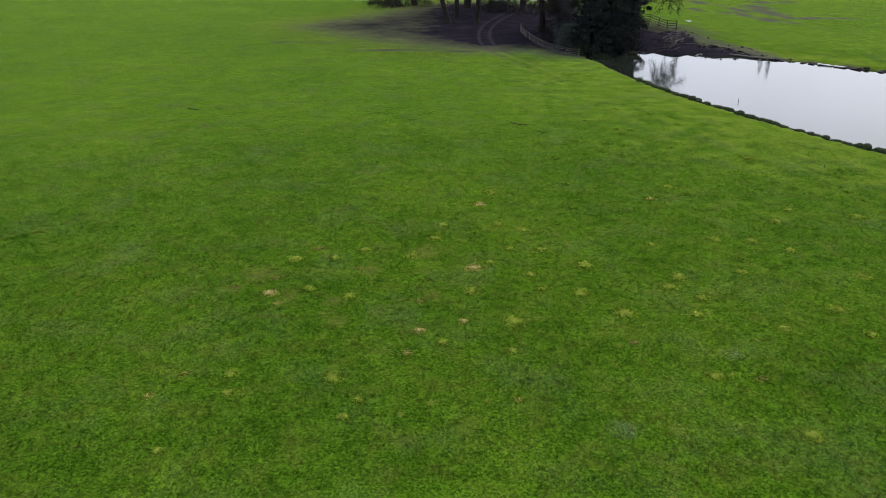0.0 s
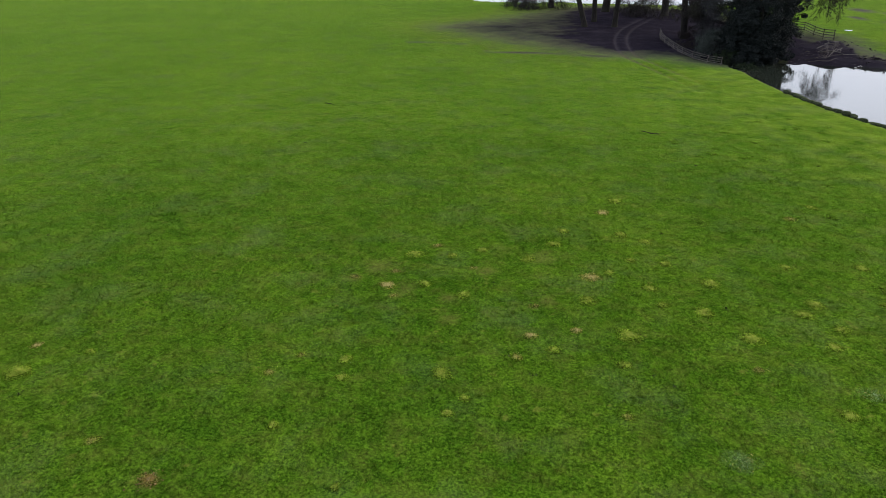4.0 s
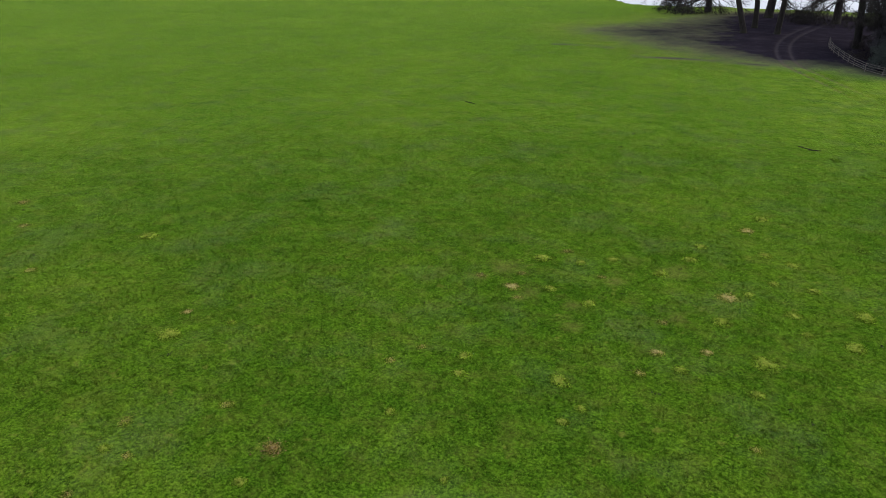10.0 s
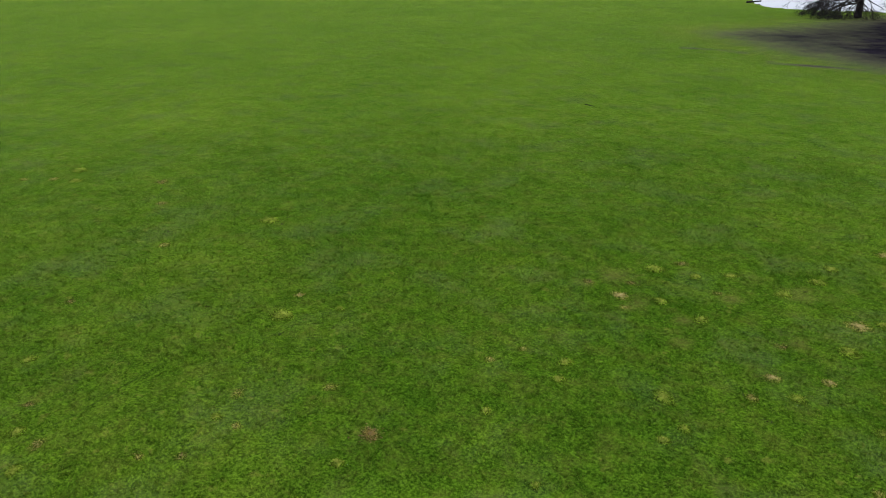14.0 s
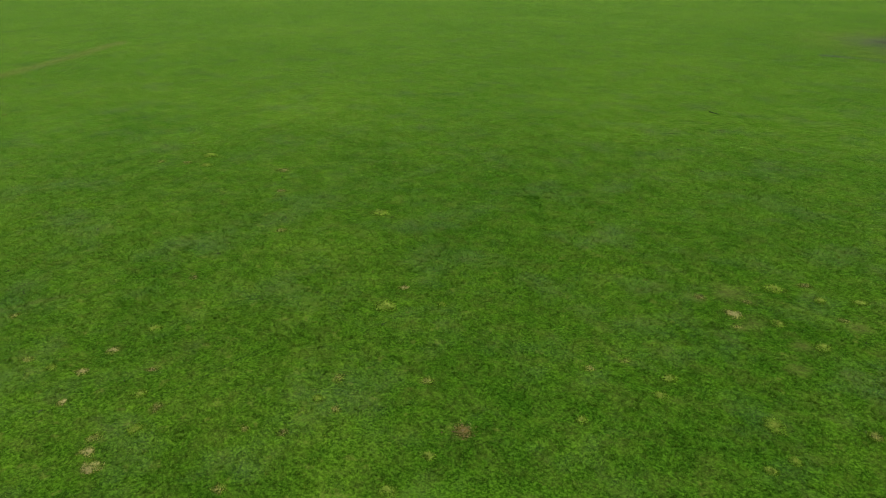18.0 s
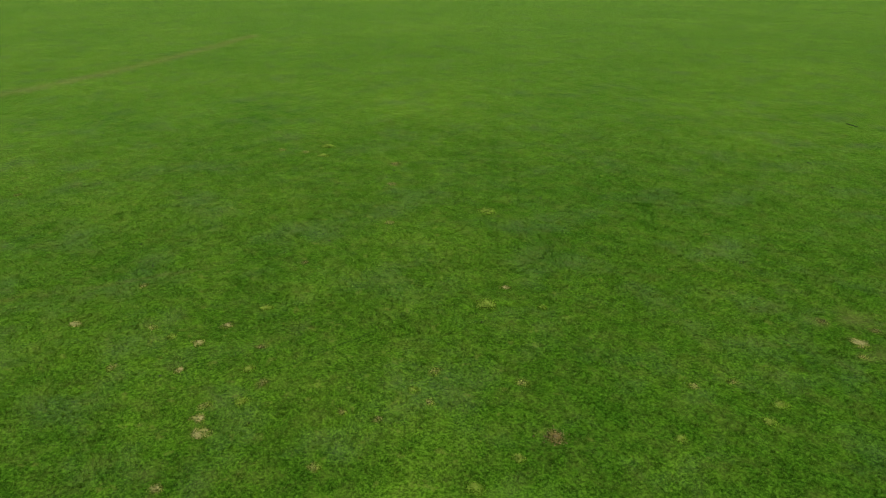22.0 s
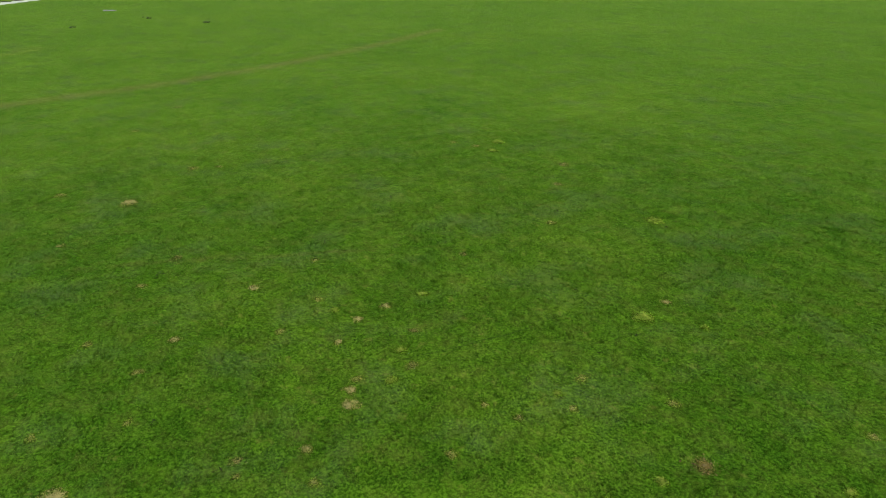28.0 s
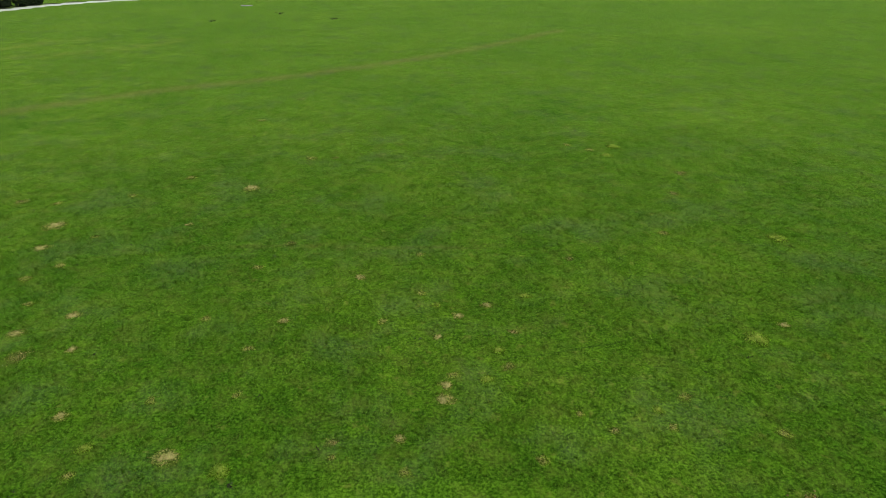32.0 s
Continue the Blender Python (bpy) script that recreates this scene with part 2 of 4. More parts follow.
def water_material():
    m, n, l, p = material("still_water")
    geo = n.new("ShaderNodeNewGeometry").outputs["Position"]
    a = noise_node(n, l, geo, 0.9, 3.0)
    b = noise_node(n, l, geo, 0.06, 3.0)
    l.new(ramp(n, l, b, (0.3, (0.007, 0.009, 0.007)), (0.7, (0.012, 0.015, 0.010))), p.inputs["Base Color"])
    p.inputs["Roughness"].default_value = 0.06
    p.inputs["IOR"].default_value = 1.33
    bump(n, l, p, a, 0.06, 0.05)
    return m


def hump_material(name, a, b):
    m, n, l, p = material(name)
    o = n.new("ShaderNodeTexCoord").outputs["Object"]
    f = noise_node(n, l, o, 6.0, 5.0, 0.7)
    l.new(ramp(n, l, f, (0.3, a), (0.7, b)), p.inputs["Base Color"])
    p.inputs["Roughness"].default_value = 0.95
    p.inputs["Specular IOR Level"].default_value = 0.05
    bump(n, l, p, f, 0.6, 0.05)
    return m


TURF = ground_material()
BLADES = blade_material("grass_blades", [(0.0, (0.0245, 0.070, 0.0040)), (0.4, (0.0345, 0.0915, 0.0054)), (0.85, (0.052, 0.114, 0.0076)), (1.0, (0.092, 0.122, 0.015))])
LUSH = blade_material("mound_grass", [(0.0, (0.058, 0.128, 0.008)), (0.7, (0.120, 0.195, 0.018)), (1.0, (0.22, 0.25, 0.055))])
GREENER = blade_material("tussock_grass", [(0.0, (0.044, 0.120, 0.008)), (0.7, (0.086, 0.178, 0.014)), (1.0, (0.14, 0.21, 0.03))])
STRAW = blade_material("straw", [(0.0, (0.07, 0.11, 0.012)), (0.5, (0.19, 0.19, 0.05)), (1.0, (0.38, 0.35, 0.15))])
RUSH = blade_material("rush_blades", [(0.0, (0.014, 0.027, 0.015)), (0.6, (0.040, 0.062, 0.033)), (1.0, (0.10, 0.11, 0.07))])
BARK = bark_material("grey_bark", (0.007, 0.006, 0.0055), (0.024, 0.020, 0.017))
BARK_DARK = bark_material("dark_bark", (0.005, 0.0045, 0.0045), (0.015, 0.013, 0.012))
TWIG = bark_material("twig_bark", (0.011, 0.009, 0.009), (0.028, 0.023, 0.022))
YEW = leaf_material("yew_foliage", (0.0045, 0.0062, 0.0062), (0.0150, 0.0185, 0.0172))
SHRUB = leaf_material("grey_shrub_foliage", (0.014, 0.019, 0.017), (0.045, 0.053, 0.046))
IVY = leaf_material("grey_brown_thicket", (0.014, 0.0135, 0.0155), (0.040, 0.0385, 0.0425))
HEDGE = leaf_material("hedge_foliage", (0.006, 0.011, 0.005), (0.018, 0.027, 0.010))
PALE_WOOD = timber_material("weathered_timber", (0.060, 0.052, 0.046), (0.140, 0.125, 0.110))
DARK_WOOD = timber_material("tarred_timber", (0.028, 0.022, 0.020), (0.065, 0.052, 0.045))
GREY_WOOD = timber_material("grey_timber", (0.17, 0.165, 0.15), (0.30, 0.29, 0.27))
WHITE_WOOD = timber_material("bleached_timber", (0.42, 0.40, 0.37), (0.66, 0.64, 0.60))
WATER = water_material()
DUNG = leaf_material("dung", (0.010, 0.009, 0.007), (0.030, 0.026, 0.018))


# ---- tools ----
def mesh_of(name, verts, faces, mat, smooth=False):
    me = bpy.data.meshes.new(name)
    me.from_pydata(verts, [], faces)
    me.materials.append(mat)
    if smooth:
        me.polygons.foreach_set("use_smooth", [True] * len(me.polygons))
    me.update()
    return me


def tri_mesh(name, v, mat):
    """A mesh of loose triangles from an array (n, 3, 3)."""
    k = len(v)
    me = bpy.data.meshes.new(name)
    me.vertices.add(3 * k)
    me.loops.add(3 * k)
    me.polygons.add(k)
    me.vertices.foreach_set("co", v.astype(np.float32).ravel())
    me.loops.foreach_set("vertex_index", np.arange(3 * k, dtype=np.int32))
    me.polygons.foreach_set("loop_start", np.arange(0, 3 * k, 3, dtype=np.int32))
    me.materials.append(mat)
    me.update(calc_edges=True)
    return me


def part(name, me, parent, label=""):
    ob = new(name, me)
    ob.parent = parent
    return tagged(ob, label)


def hash2(ix, iy, seed):
    h = (ix.astype(np.int64) * 374761393 + iy.astype(np.int64) * 668265263 + seed * 1442695041) & 0xFFFFFFFF
    h = ((h ^ (h >> 13)) * 1274126177) & 0xFFFFFFFF
    return ((h ^ (h >> 16)) & 0xFFFF) / 65535.0


def value_noise(x, y, seed):
    ix, iy = np.floor(x), np.floor(y)
    fx, fy = x - ix, y - iy
    fx, fy = fx * fx * (3 - 2 * fx), fy * fy * (3 - 2 * fy)
    a, b = hash2(ix, iy, seed), hash2(ix + 1, iy, seed)
    c, e = hash2(ix, iy + 1, seed), hash2(ix + 1, iy + 1, seed)
    return (a * (1 - fx) + b * fx) * (1 - fy) + (c * (1 - fx) + e * fx) * fy - 0.5


def rounded(poly, times=2, closed=True):
    p = np.array(poly, float)
    for _ in range(times):
        q = np.roll(p, -1, 0) if closed else p[1:]
        o = p if closed else p[:-1]
        r = np.empty((2 * len(o), 2))
        r[0::2], r[1::2] = 0.75 * o + 0.25 * q, 0.25 * o + 0.75 * q
        if not closed:
            r = np.vstack([p[:1], r, p[-1:]])
        p = r
    return p


def line_distance(x, y, pts, closed=False):
    best = np.full(x.shape, 1e9)
    for i in range(len(pts) if closed else len(pts) - 1):
        a, b = pts[i], pts[(i + 1) % len(pts)]
        dx, dy = b - a
        t = np.clip(((x - a[0]) * dx + (y - a[1]) * dy) / (dx * dx + dy * dy + 1e-9), 0, 1)
        best = np.minimum(best, np.hypot(x - a[0] - t * dx, y - a[1] - t * dy))
    return best


def inside(x, y, pts):
    """Metres inside a polygon; negative outside it."""
    odd = np.zeros(x.shape, bool)
    for i in range(len(pts)):
        (ax, ay), (bx, by) = pts[i], pts[(i + 1) % len(pts)]
        cross = (ay > y) != (by > y)
        odd ^= cross & (x < (bx - ax) * (y - ay) / (by - ay + 1e-12) + ax)
    dist = line_distance(x, y, pts, True)
    return np.where(odd, dist, -dist)


def smooth(a, b, v):
    t = np.clip((v - a) / (b - a), 0, 1)
    return t * t * (3 - 2 * t)


# ---- plan ----
WATER_LEVEL = -0.6
POND = rounded([(17.9, 92), (18.9, 86), (19.4, 79.6), (21.1, 71.5), (22.9, 65.7), (25.1, 60), (27.1, 55.2), (29.3, 51.0), (30.8, 48.3), (33.8, 42.5), (40, 35), (52, 31),
                (68, 38), (72, 55), (62, 70), (52.5, 81), (48.6, 84.5), (44.2, 89.2), (38.6, 93.2), (33.8, 94.8), (27.6, 95), (22, 96)])
LAKE = rounded([(-38, 235), (-31.5, 195), (-28.6, 183), (-26.6, 178), (-22, 173), (-17, 172), (-6, 175), (5, 173.5), (14, 174), (22, 170), (30, 172), (40, 190), (60, 240), (40, 330), (-60, 340), (-70, 260)])
# bare ground under the trees, together with the shade painted there
SHADED_EARTH = rounded([(-23, 121.5), (-18.5, 115.5), (-13, 109.5), (-8, 104), (-2.5, 100.5), (3, 97.5), (7, 96), (13, 98), (16.5, 93), (21, 92), (24, 97), (30, 98), (34, 103), (37, 112), (38, 119), (31, 128), (24, 150),
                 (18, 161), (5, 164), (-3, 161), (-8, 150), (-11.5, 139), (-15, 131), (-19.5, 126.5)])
BLOTCHES = [(60.2, 148.6, 1.8, 6.3), (57.5, 139.2, 1.6, 5.2), (66.5, 154.3, 3.0, 6.3), (64.1, 143.8, 2.6, 9.9), (58.6, 131.1, 2.1, 4.3), (63.8, 134.1, 1.5, 2.8), (67.7, 133.5, 2.9, 2.1), (60.9, 126.6, 1.1, 2.2), (72.0, 165.4, 2.9, 3.6), (51.6, 148.6, 1.4, 3.8), (55.3, 141.8, 1.8, 1.9), (60.4, 159.5, 1.0, 1.9), (77.6, 165.4, 2.4, 2.6), (57.7, 165.4, 2.3, 5.2)]  # x, y and half widths of bare spots
SCUFFS = [(-8.2, 27.8, 0.9), (-9.0, 26.4, 0.5), (-6.5, 25.9, 0.6), (-6.8, 25.3, 0.4), (-4.6, 25.4, 0.5), (-4.2, 23.7, 0.5), (-0.8, 30.2, 0.9), (-3.3, 28.2, 0.5), (-0.4, 25.8, 0.5), (-10.9, 13.3, 0.35)]  # x, y and size of scraped turf
FAR_STRIP = rounded([(62, 131), (70, 132.5), (77, 131), (70, 134.5)], 1)
FAR_BANK = rounded([(24, 93), (28, 94.0), (32, 93.0), (35, 92.6), (37.3, 91.8), (40.3, 90.4), (43, 88.3), (43.8, 89), (44, 92), (42.4, 98), (40.8, 101), (39.2, 103.5), (39.7, 109.6), (38.4, 116), (36, 117), (33, 113), (27, 104)])
CUT = rounded([(39.0, 121.5), (37.4, 110.7), (37.2, 107.6), (35.8, 101.0), (35.4, 97.6), (36.4, 97.4), (37.8, 98.4), (39.6, 96.2), (40.3, 92.6), (41.8, 90.6), (43.4, 88.6), (45.8, 86.4), (48.4, 83.6), (52, 80.0)], 3, False)  # lip of the far bank
LOW_BANK = np.concatenate([CUT, np.array([(48, 82), (44, 87), (38.6, 91.5), (33.8, 93.5), (27, 94), (26, 100), (30, 110), (34, 122)])])
DITCH = rounded([(-12, 95.0), (-6, 94.6), (-1, 94.6), (4.0, 93.4)], 2, False)
STREAK = rounded([(-24, 101.2), (-19.4, 101.6), (-16, 101.9)], 2, False)
RUT = rounded([(19.4, 167), (14.0, 146), (9.2, 128.8), (7.1, 119), (6.2, 110), (6.2, 102), (6.7, 96), (7.6, 92), (9.2, 87), (11.0, 81), (13, 74)], 2, False)
WORN_WAY = rounded([(-58, -34), (-66.5, -21.5), (-70, -14), (-74, -5), (-76.4, 4), (-80.5, 12.5), (-89, 27.5), (-104, 47)], 2, False)
PALE_STRIPS = [rounded([(-103, -36), (-105, -31), (-111, -27.5), (-112, -22)], 2, False), rounded([(-97, -33), (-97.5, -23.5), (-101.5, -16.5), (-109, -9.5)], 2, False)]
GAME_TRAIL = rounded([(-32.6, -2), (-31.7, 1.8), (-30.7, 4.5), (-29.7, 8.2), (-29.2, 11)], 2, False)
ROAD = rounded([(-134, -76), (-160.4, -46.9), (-164.7, -44.2), (-170.8, -40.2), (-175.5, -34.5), (-179.3, -28.4), (-182, -22.5), (-188, -18.5), (-198, -10), (-225, 20)], 2, False)


def terrain(x, y):
    r = np.hypot(x, y)
    z = 0.22 * value_noise(x / 31, y / 31, 3) + 0.10 * value_noise(x / 9, y / 9, 4)
    near = np.clip(1.6 - r / 60, 0.15, 1)
    z += (0.11 * value_noise(x / 1.3, y / 1.3, 5) + 0.06 * value_noise(x / 0.47, y / 0.47, 6)) * near
    shore = np.maximum(inside(x, y, POND), inside(x, y, LAKE)) + 0.35 * value_noise(x / 1.7, y / 1.7, 8)
    z -= 1.5 * smooth(-0.25, 1.1, shore)
    bank = smooth(-3, 0.5, inside(x, y, FAR_BANK)) * smooth(0.5, -1.5, shore)
    z += bank * (0.35 * value_noise(x / 2.3, y / 2.3, 31) + 0.30 * value_noise(x / 0.9, y / 0.9, 32))
    z -= 0.28 * smooth(-0.2, 0.4, inside(x, y, LOW_BANK)) * smooth(0.5, -1.5, shore)
    z -= 0.85 * np.exp(-((x - 20.5) ** 2 + (y - 97) ** 2) / 58) * smooth(0.7, 0.0, shore)
    z -= 0.12 * np.exp(-(line_distance(x, y, RUT) - 0.9) ** 2 / 0.12)
    z -= 0.40 * smooth(36, 42, x) * smooth(76, 82, y) * np.exp(-(np.minimum(inside(x, y, POND), 0) / 7) ** 2)
    return z


def scuffed(x, y):
    v = np.zeros_like(x)
    for sx, sy, size in SCUFFS:
        v = np.maximum(v, np.exp(-((x - sx) ** 2 + (y - sy) ** 2) / size ** 2))
    return v


def height_at(x, y):
    return float(terrain(np.array([float(x)]), np.array([float(y)]))[0])


def build_ground():
    rings = [0.0]
    r = 1.0
    while r < 14:
        rings.append(r)
        r *= 1.12
    while r < 260:
        rings.append(r)
        r *= 1.013
    while r < 4200:
        rings.append(r)
        r *= 1.2
    rings = np.array(rings[1:])
    turn = np.radians(np.concatenate([np.arange(-44, -14, 0.2), np.arange(-14, 0, 0.07), np.arange(0, 120, 0.2), np.arange(120, 316, 2.0)]))
    nr, nt = len(rings), len(turn)
    x, y = (-np.outer(rings, np.sin(turn))).ravel(), np.outer(rings, np.cos(turn)).ravel()
    z = terrain(x, y)
    me = bpy.data.meshes.new("ground")
    i, j = np.meshgrid(np.arange(nr - 1), np.arange(nt), indexing="ij")
    jn = (j + 1) % nt
    quads = np.stack([i * nt + j, (i + 1) * nt + j, (i + 1) * nt + jn, i * nt + jn], -1).reshape(-1, 4)
    centre = nr * nt
    hub = np.stack([np.full(nt, centre), np.arange(nt), (np.arange(nt) + 1) % nt], -1)
    verts = np.vstack([np.stack([x, y, z], -1), [[0, 0, 0]]])
    me.vertices.add(len(verts))
    me.vertices.foreach_set("co", verts.astype(np.float32).ravel())
    me.loops.add(quads.size + hub.size)
    me.loops.foreach_set("vertex_index", np.concatenate([quads.ravel(), hub.ravel()]).astype(np.int32))
    me.polygons.add(len(quads) + nt)
    me.polygons.foreach_set("loop_start", np.concatenate([np.arange(len(quads)) * 4, quads.size + np.arange(nt) * 3]).astype(np.int32))
    me.polygons.foreach_set("use_smooth", np.ones(len(quads) + nt, bool))
    me.update(calc_edges=True)
    me.materials.append(TURF)
    x, y = np.append(x, 0), np.append(y, 0)
    low = smooth(-0.3, 0.3, inside(x, y, LOW_BANK))
    # strongest under the trees, where the earth colour also carries their shade
    mud = smooth(-11, 9, inside(x, y, SHADED_EARTH)) * 2.7 * (0.7 + 0.3 * smooth(-7, 7, x)) - 1.1
    mud = np.maximum(mud, 1.7 * np.exp(-(line_distance(x, y, DITCH) / 0.6) ** 2) - 1.1)
    mud = np.maximum(mud, 1.35 * np.exp(-(line_distance(x, y, STREAK) / 0.6) ** 2) - 1.1)
    for bx, by, wx, wy in BLOTCHES:
        mud = np.maximum(mud, 1.85 * np.exp(-((x - bx) / wx) ** 2 - ((y - by) / wy) ** 2) - 1.1)
    mud = np.maximum(mud, smooth(-1.5, 1.0, inside(x, y, FAR_STRIP)) * 1.9 - 1.1)
    mud = np.maximum(mud, smooth(-1.5, 1.5, inside(x, y, FAR_BANK)) * (1.35 + 1.15 * low) - 0.9)
    shore = np.maximum(inside(x, y, POND), inside(x, y, LAKE))
    mud = np.maximum(mud, smooth(-0.5, 0.3, shore) * 2.6 - 0.9)
    rut = line_distance(x, y, RUT)
    wheel = np.exp(-(rut - 0.85) ** 2 / 0.06)
    mud = np.maximum(mud, 1.0 * wheel * smooth(70, 98, y) * 1.3 - 1.1)
    way = line_distance(x, y, WORN_WAY)
    dry = 0.12 * np.exp(-(way / 4) ** 2)
    dry = np.maximum(dry, 0.55 * np.exp(-(inside(x, y, POND) / 9) ** 2) * (x > 30) * (y > 78))
    dry = np.maximum(dry, 0.20 * smooth(4, -14, y) * smooth(-12, -24, x))
    for strip in PALE_STRIPS:
        dry = np.maximum(dry, 0.34 * np.exp(-(line_distance(x, y, strip) / 3.5) ** 2))
    dry = np.maximum(dry, 0.35 * np.exp(-(rut / 4) ** 2) * smooth(105, 85, y))
    dry = np.maximum(dry, 0.30 * smooth(33, 45, x) * smooth(84, 98, y))
    dry = np.maximum(dry, 0.44 * np.exp(-(inside(x, y, POND) / 19) ** 2) * smooth(96, 84, y))
    verge = line_distance(x, y, ROAD - np.array([2.0, 2.2]))
    mud = np.maximum(mud, 2.4 * np.exp(-(verge / 0.8) ** 2) - 1.1)
    gravel = smooth(2.4, 1.5, line_distance(x, y, ROAD))
    for name, v in (("mud", mud), ("dry", dry), ("gravel", gravel), ("worn", np.maximum.reduce([0.34 * smooth(-20, -5, inside(x, y, SHADED_EARTH)) * smooth(6, -4, x - 0.35 * (y - 80)), 0.62 * scuffed(x, y), 0.68 * np.exp(-way ** 2 / 2.4), 0.45 * np.exp(-line_distance(x, y, GAME_TRAIL) ** 2 / 0.05), *[0.36 * np.exp(-(line_distance(x, y, strip) / 2.5) ** 2) for strip in PALE_STRIPS], 0.7 * wheel * smooth(68, 84, y)])), ("rut", np.maximum.reduce([0.24 * wheel * smooth(168, 150, y), 0.6 * smooth(-1.5, 1.0, inside(x, y, FAR_BANK)) * smooth(32, 40, x) * (1 - 0.85 * low), 0.7 * (x > 46) * (y > 120)]))):
        me.attributes.new(name, "FLOAT", "POINT").data.foreach_set("value", v.astype(np.float32))
    return tagged(new("ground", me), "short grazed green pasture with bare trampled earth and painted-in shade under trees", "ground", kind="structure")


build_ground()


def build_water(name, shore, label):
    c = shore.mean(0)
    out = c + (shore - c) * 1.0
    d = out - c
    out = out + d / np.linalg.norm(d, axis=1)[:, None] * 1.2
    verts = [(c[0], c[1], WATER_LEVEL)] + [(a, b, WATER_LEVEL) for a, b in out]
    k = len(out)
    faces = [(0, 1 + i, 1 + (i + 1) % k) for i in range(k)]
    return tagged(new(name, mesh_of(name, verts, faces, WATER)), label, "water", kind="structure")


build_water("water_pond", POND, "still pond water mirroring a white hazy sky")
build_water("water_lake", LAKE, "pale lake water beyond the bare trees")

# ---- grass ----
rng = np.random.default_rng(7)


def blades_at(x, y, z, length, width, lean):
    """Triangular blades that stand at the given places."""
    k = len(x)
    a = rng.uniform(0, 2 * math.pi, k)
    b = rng.uniform(0, 2 * math.pi, k)
    ln = length * rng.uniform(0.6, 1.3, k)
    le = lean * rng.uniform(0.2, 1.2, k)
    foot = np.stack([x, y, z - 0.01], -1)
    side = np.stack([np.cos(a), np.sin(a), np.zeros(k)], -1) * (width * rng.uniform(0.7, 1.3, k) / 2)[:, None]
    tip = foot + np.stack([np.cos(b) * np.sin(le) * ln, np.sin(b) * np.sin(le) * ln, np.cos(le) * ln], -1)
    return np.stack([foot - side, foot + side, tip], 1)


def grass_sheet(name, tufts, per, r0, r1, r2, length, width, lean, label):
    """Tufts of a few blades each, thinning out between r1 and r2 from the middle of the pasture."""
    a = np.radians(rng.uniform(-42, 118, tufts))
    r = np.sqrt(rng.uniform(r0 ** 2, r2 ** 2, tufts))
    x, y = -r * np.sin(a), r * np.cos(a)
    clump = value_noise(x / 0.5, y / 0.5, 21) + 0.6 * value_noise(x / 2.2, y / 2.2, 22)
    small = value_noise(x / 0.19, y / 0.19, 23)
    keep = (clump + 0.9 * small > rng.uniform(-2.9, -1.2, tufts)) & (r < rng.uniform(r1, r2, tufts))
    keep &= (inside(x, y, POND) < -0.6) & (inside(x, y, SHADED_EARTH) < -4 + rng.uniform(-4, 4, tufts))
    keep &= scuffed(x, y) < rng.uniform(0.1, 1.1, tufts)
    keep &= (np.abs(x + 19.7) > 0.09) | (np.abs(y - 9.8) > 3)
    x, y, clump, small = (np.repeat(v[keep], per) for v in (x, y, clump, small))
    x, y = x + rng.normal(0, length * 0.35, len(x)), y + rng.normal(0, length * 0.35, len(x))
    v = blades_at(x, y, terrain(x, y), length * (1 + 0.3 * clump + 0.9 * small), width, lean)
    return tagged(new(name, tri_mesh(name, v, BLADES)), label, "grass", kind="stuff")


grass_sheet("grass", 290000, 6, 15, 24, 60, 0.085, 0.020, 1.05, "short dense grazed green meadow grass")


# ---- pale patches and mounds in the turf ----
# x, y and size of each
STRAW_SPOTS = [
    (-16.5, 3.1, 0.4), (-17.5, -3.7, 0.8), (-18.0, 4.9, 0.7), (-18.8, 5.2, 0.5), (-20.4, -7.1, 0.5), (-21.9, 5.7, 0.4), (-0.9, 23.0, 0.5), (0.8, 23.8, 0.5),
    (-23.2, 6.9, 0.5), (-24.6, 0.1, 0.5), (-23.8, 8.3, 0.5), (-24.6, -7.6, 0.5), (-19.1, 19.0, 0.5), (-7.4, 26.2, 0.7), (-27.7, 3.6, 0.6),
    (-26.3, -9.9, 0.6), (-27.3, -8.1, 0.6), (1.4, 28.5, 0.9), (-36.2, -4.2, 0.5), (-34.9, -11.0, 0.8), (2.1, 36.9, 0.8), (-37.7, -10.9, 1.1), (-41.1, -0.8, 1.1),
]
FAINT_SPOTS = [
    (-15.0, 2.9, 0.4), (-14.5, 6.9, 0.5), (-16.2, 1.0, 0.3), (-16.2, 8.9, 0.4), (-17.4, -6.3, 0.4), (-14.8, 11.4, 0.4), (2.5, 18.7, 0.4), (-13.6, 14.5, 0.5),
    (-20.0, -1.7, 0.4), (-19.3, 5.6, 0.5), (-16.0, 12.6, 0.5), (-20.5, -4.4, 0.4), (-9.8, 18.9, 0.5), (-1.3, 21.5, 0.5), (-9.1, 20.2, 0.4), (-22.8, -1.3, 0.5),
    (-23.5, 3.9, 0.5), (-25.6, -2.9, 0.5), (-6.9, 25.2, 0.4), (-25.5, 5.9, 0.5), (-29.8, -0.8, 0.6), (-29.3, 6.8, 0.5), (-28.9, -10.1, 0.5), (-31.4, -10.8, 0.6),
    (-32.4, -9.6, 0.6), (-28.5, 19.4, 0.6), (-35.7, -8.6, 0.5), (12.1, 37.9, 0.8), (-41.6, -7.6, 0.6),
]
FAINT_SPOTS += [(-41.4, -11.6, 0.6), (-44.1, -4.5, 0.8), (-46.1, 3.2, 0.8), (-42.9, 22.3, 0.7), (-44.5, 21.3, 0.7), (-57.5, 0.2, 0.7), (-67.6, 19.2, 0.5)]
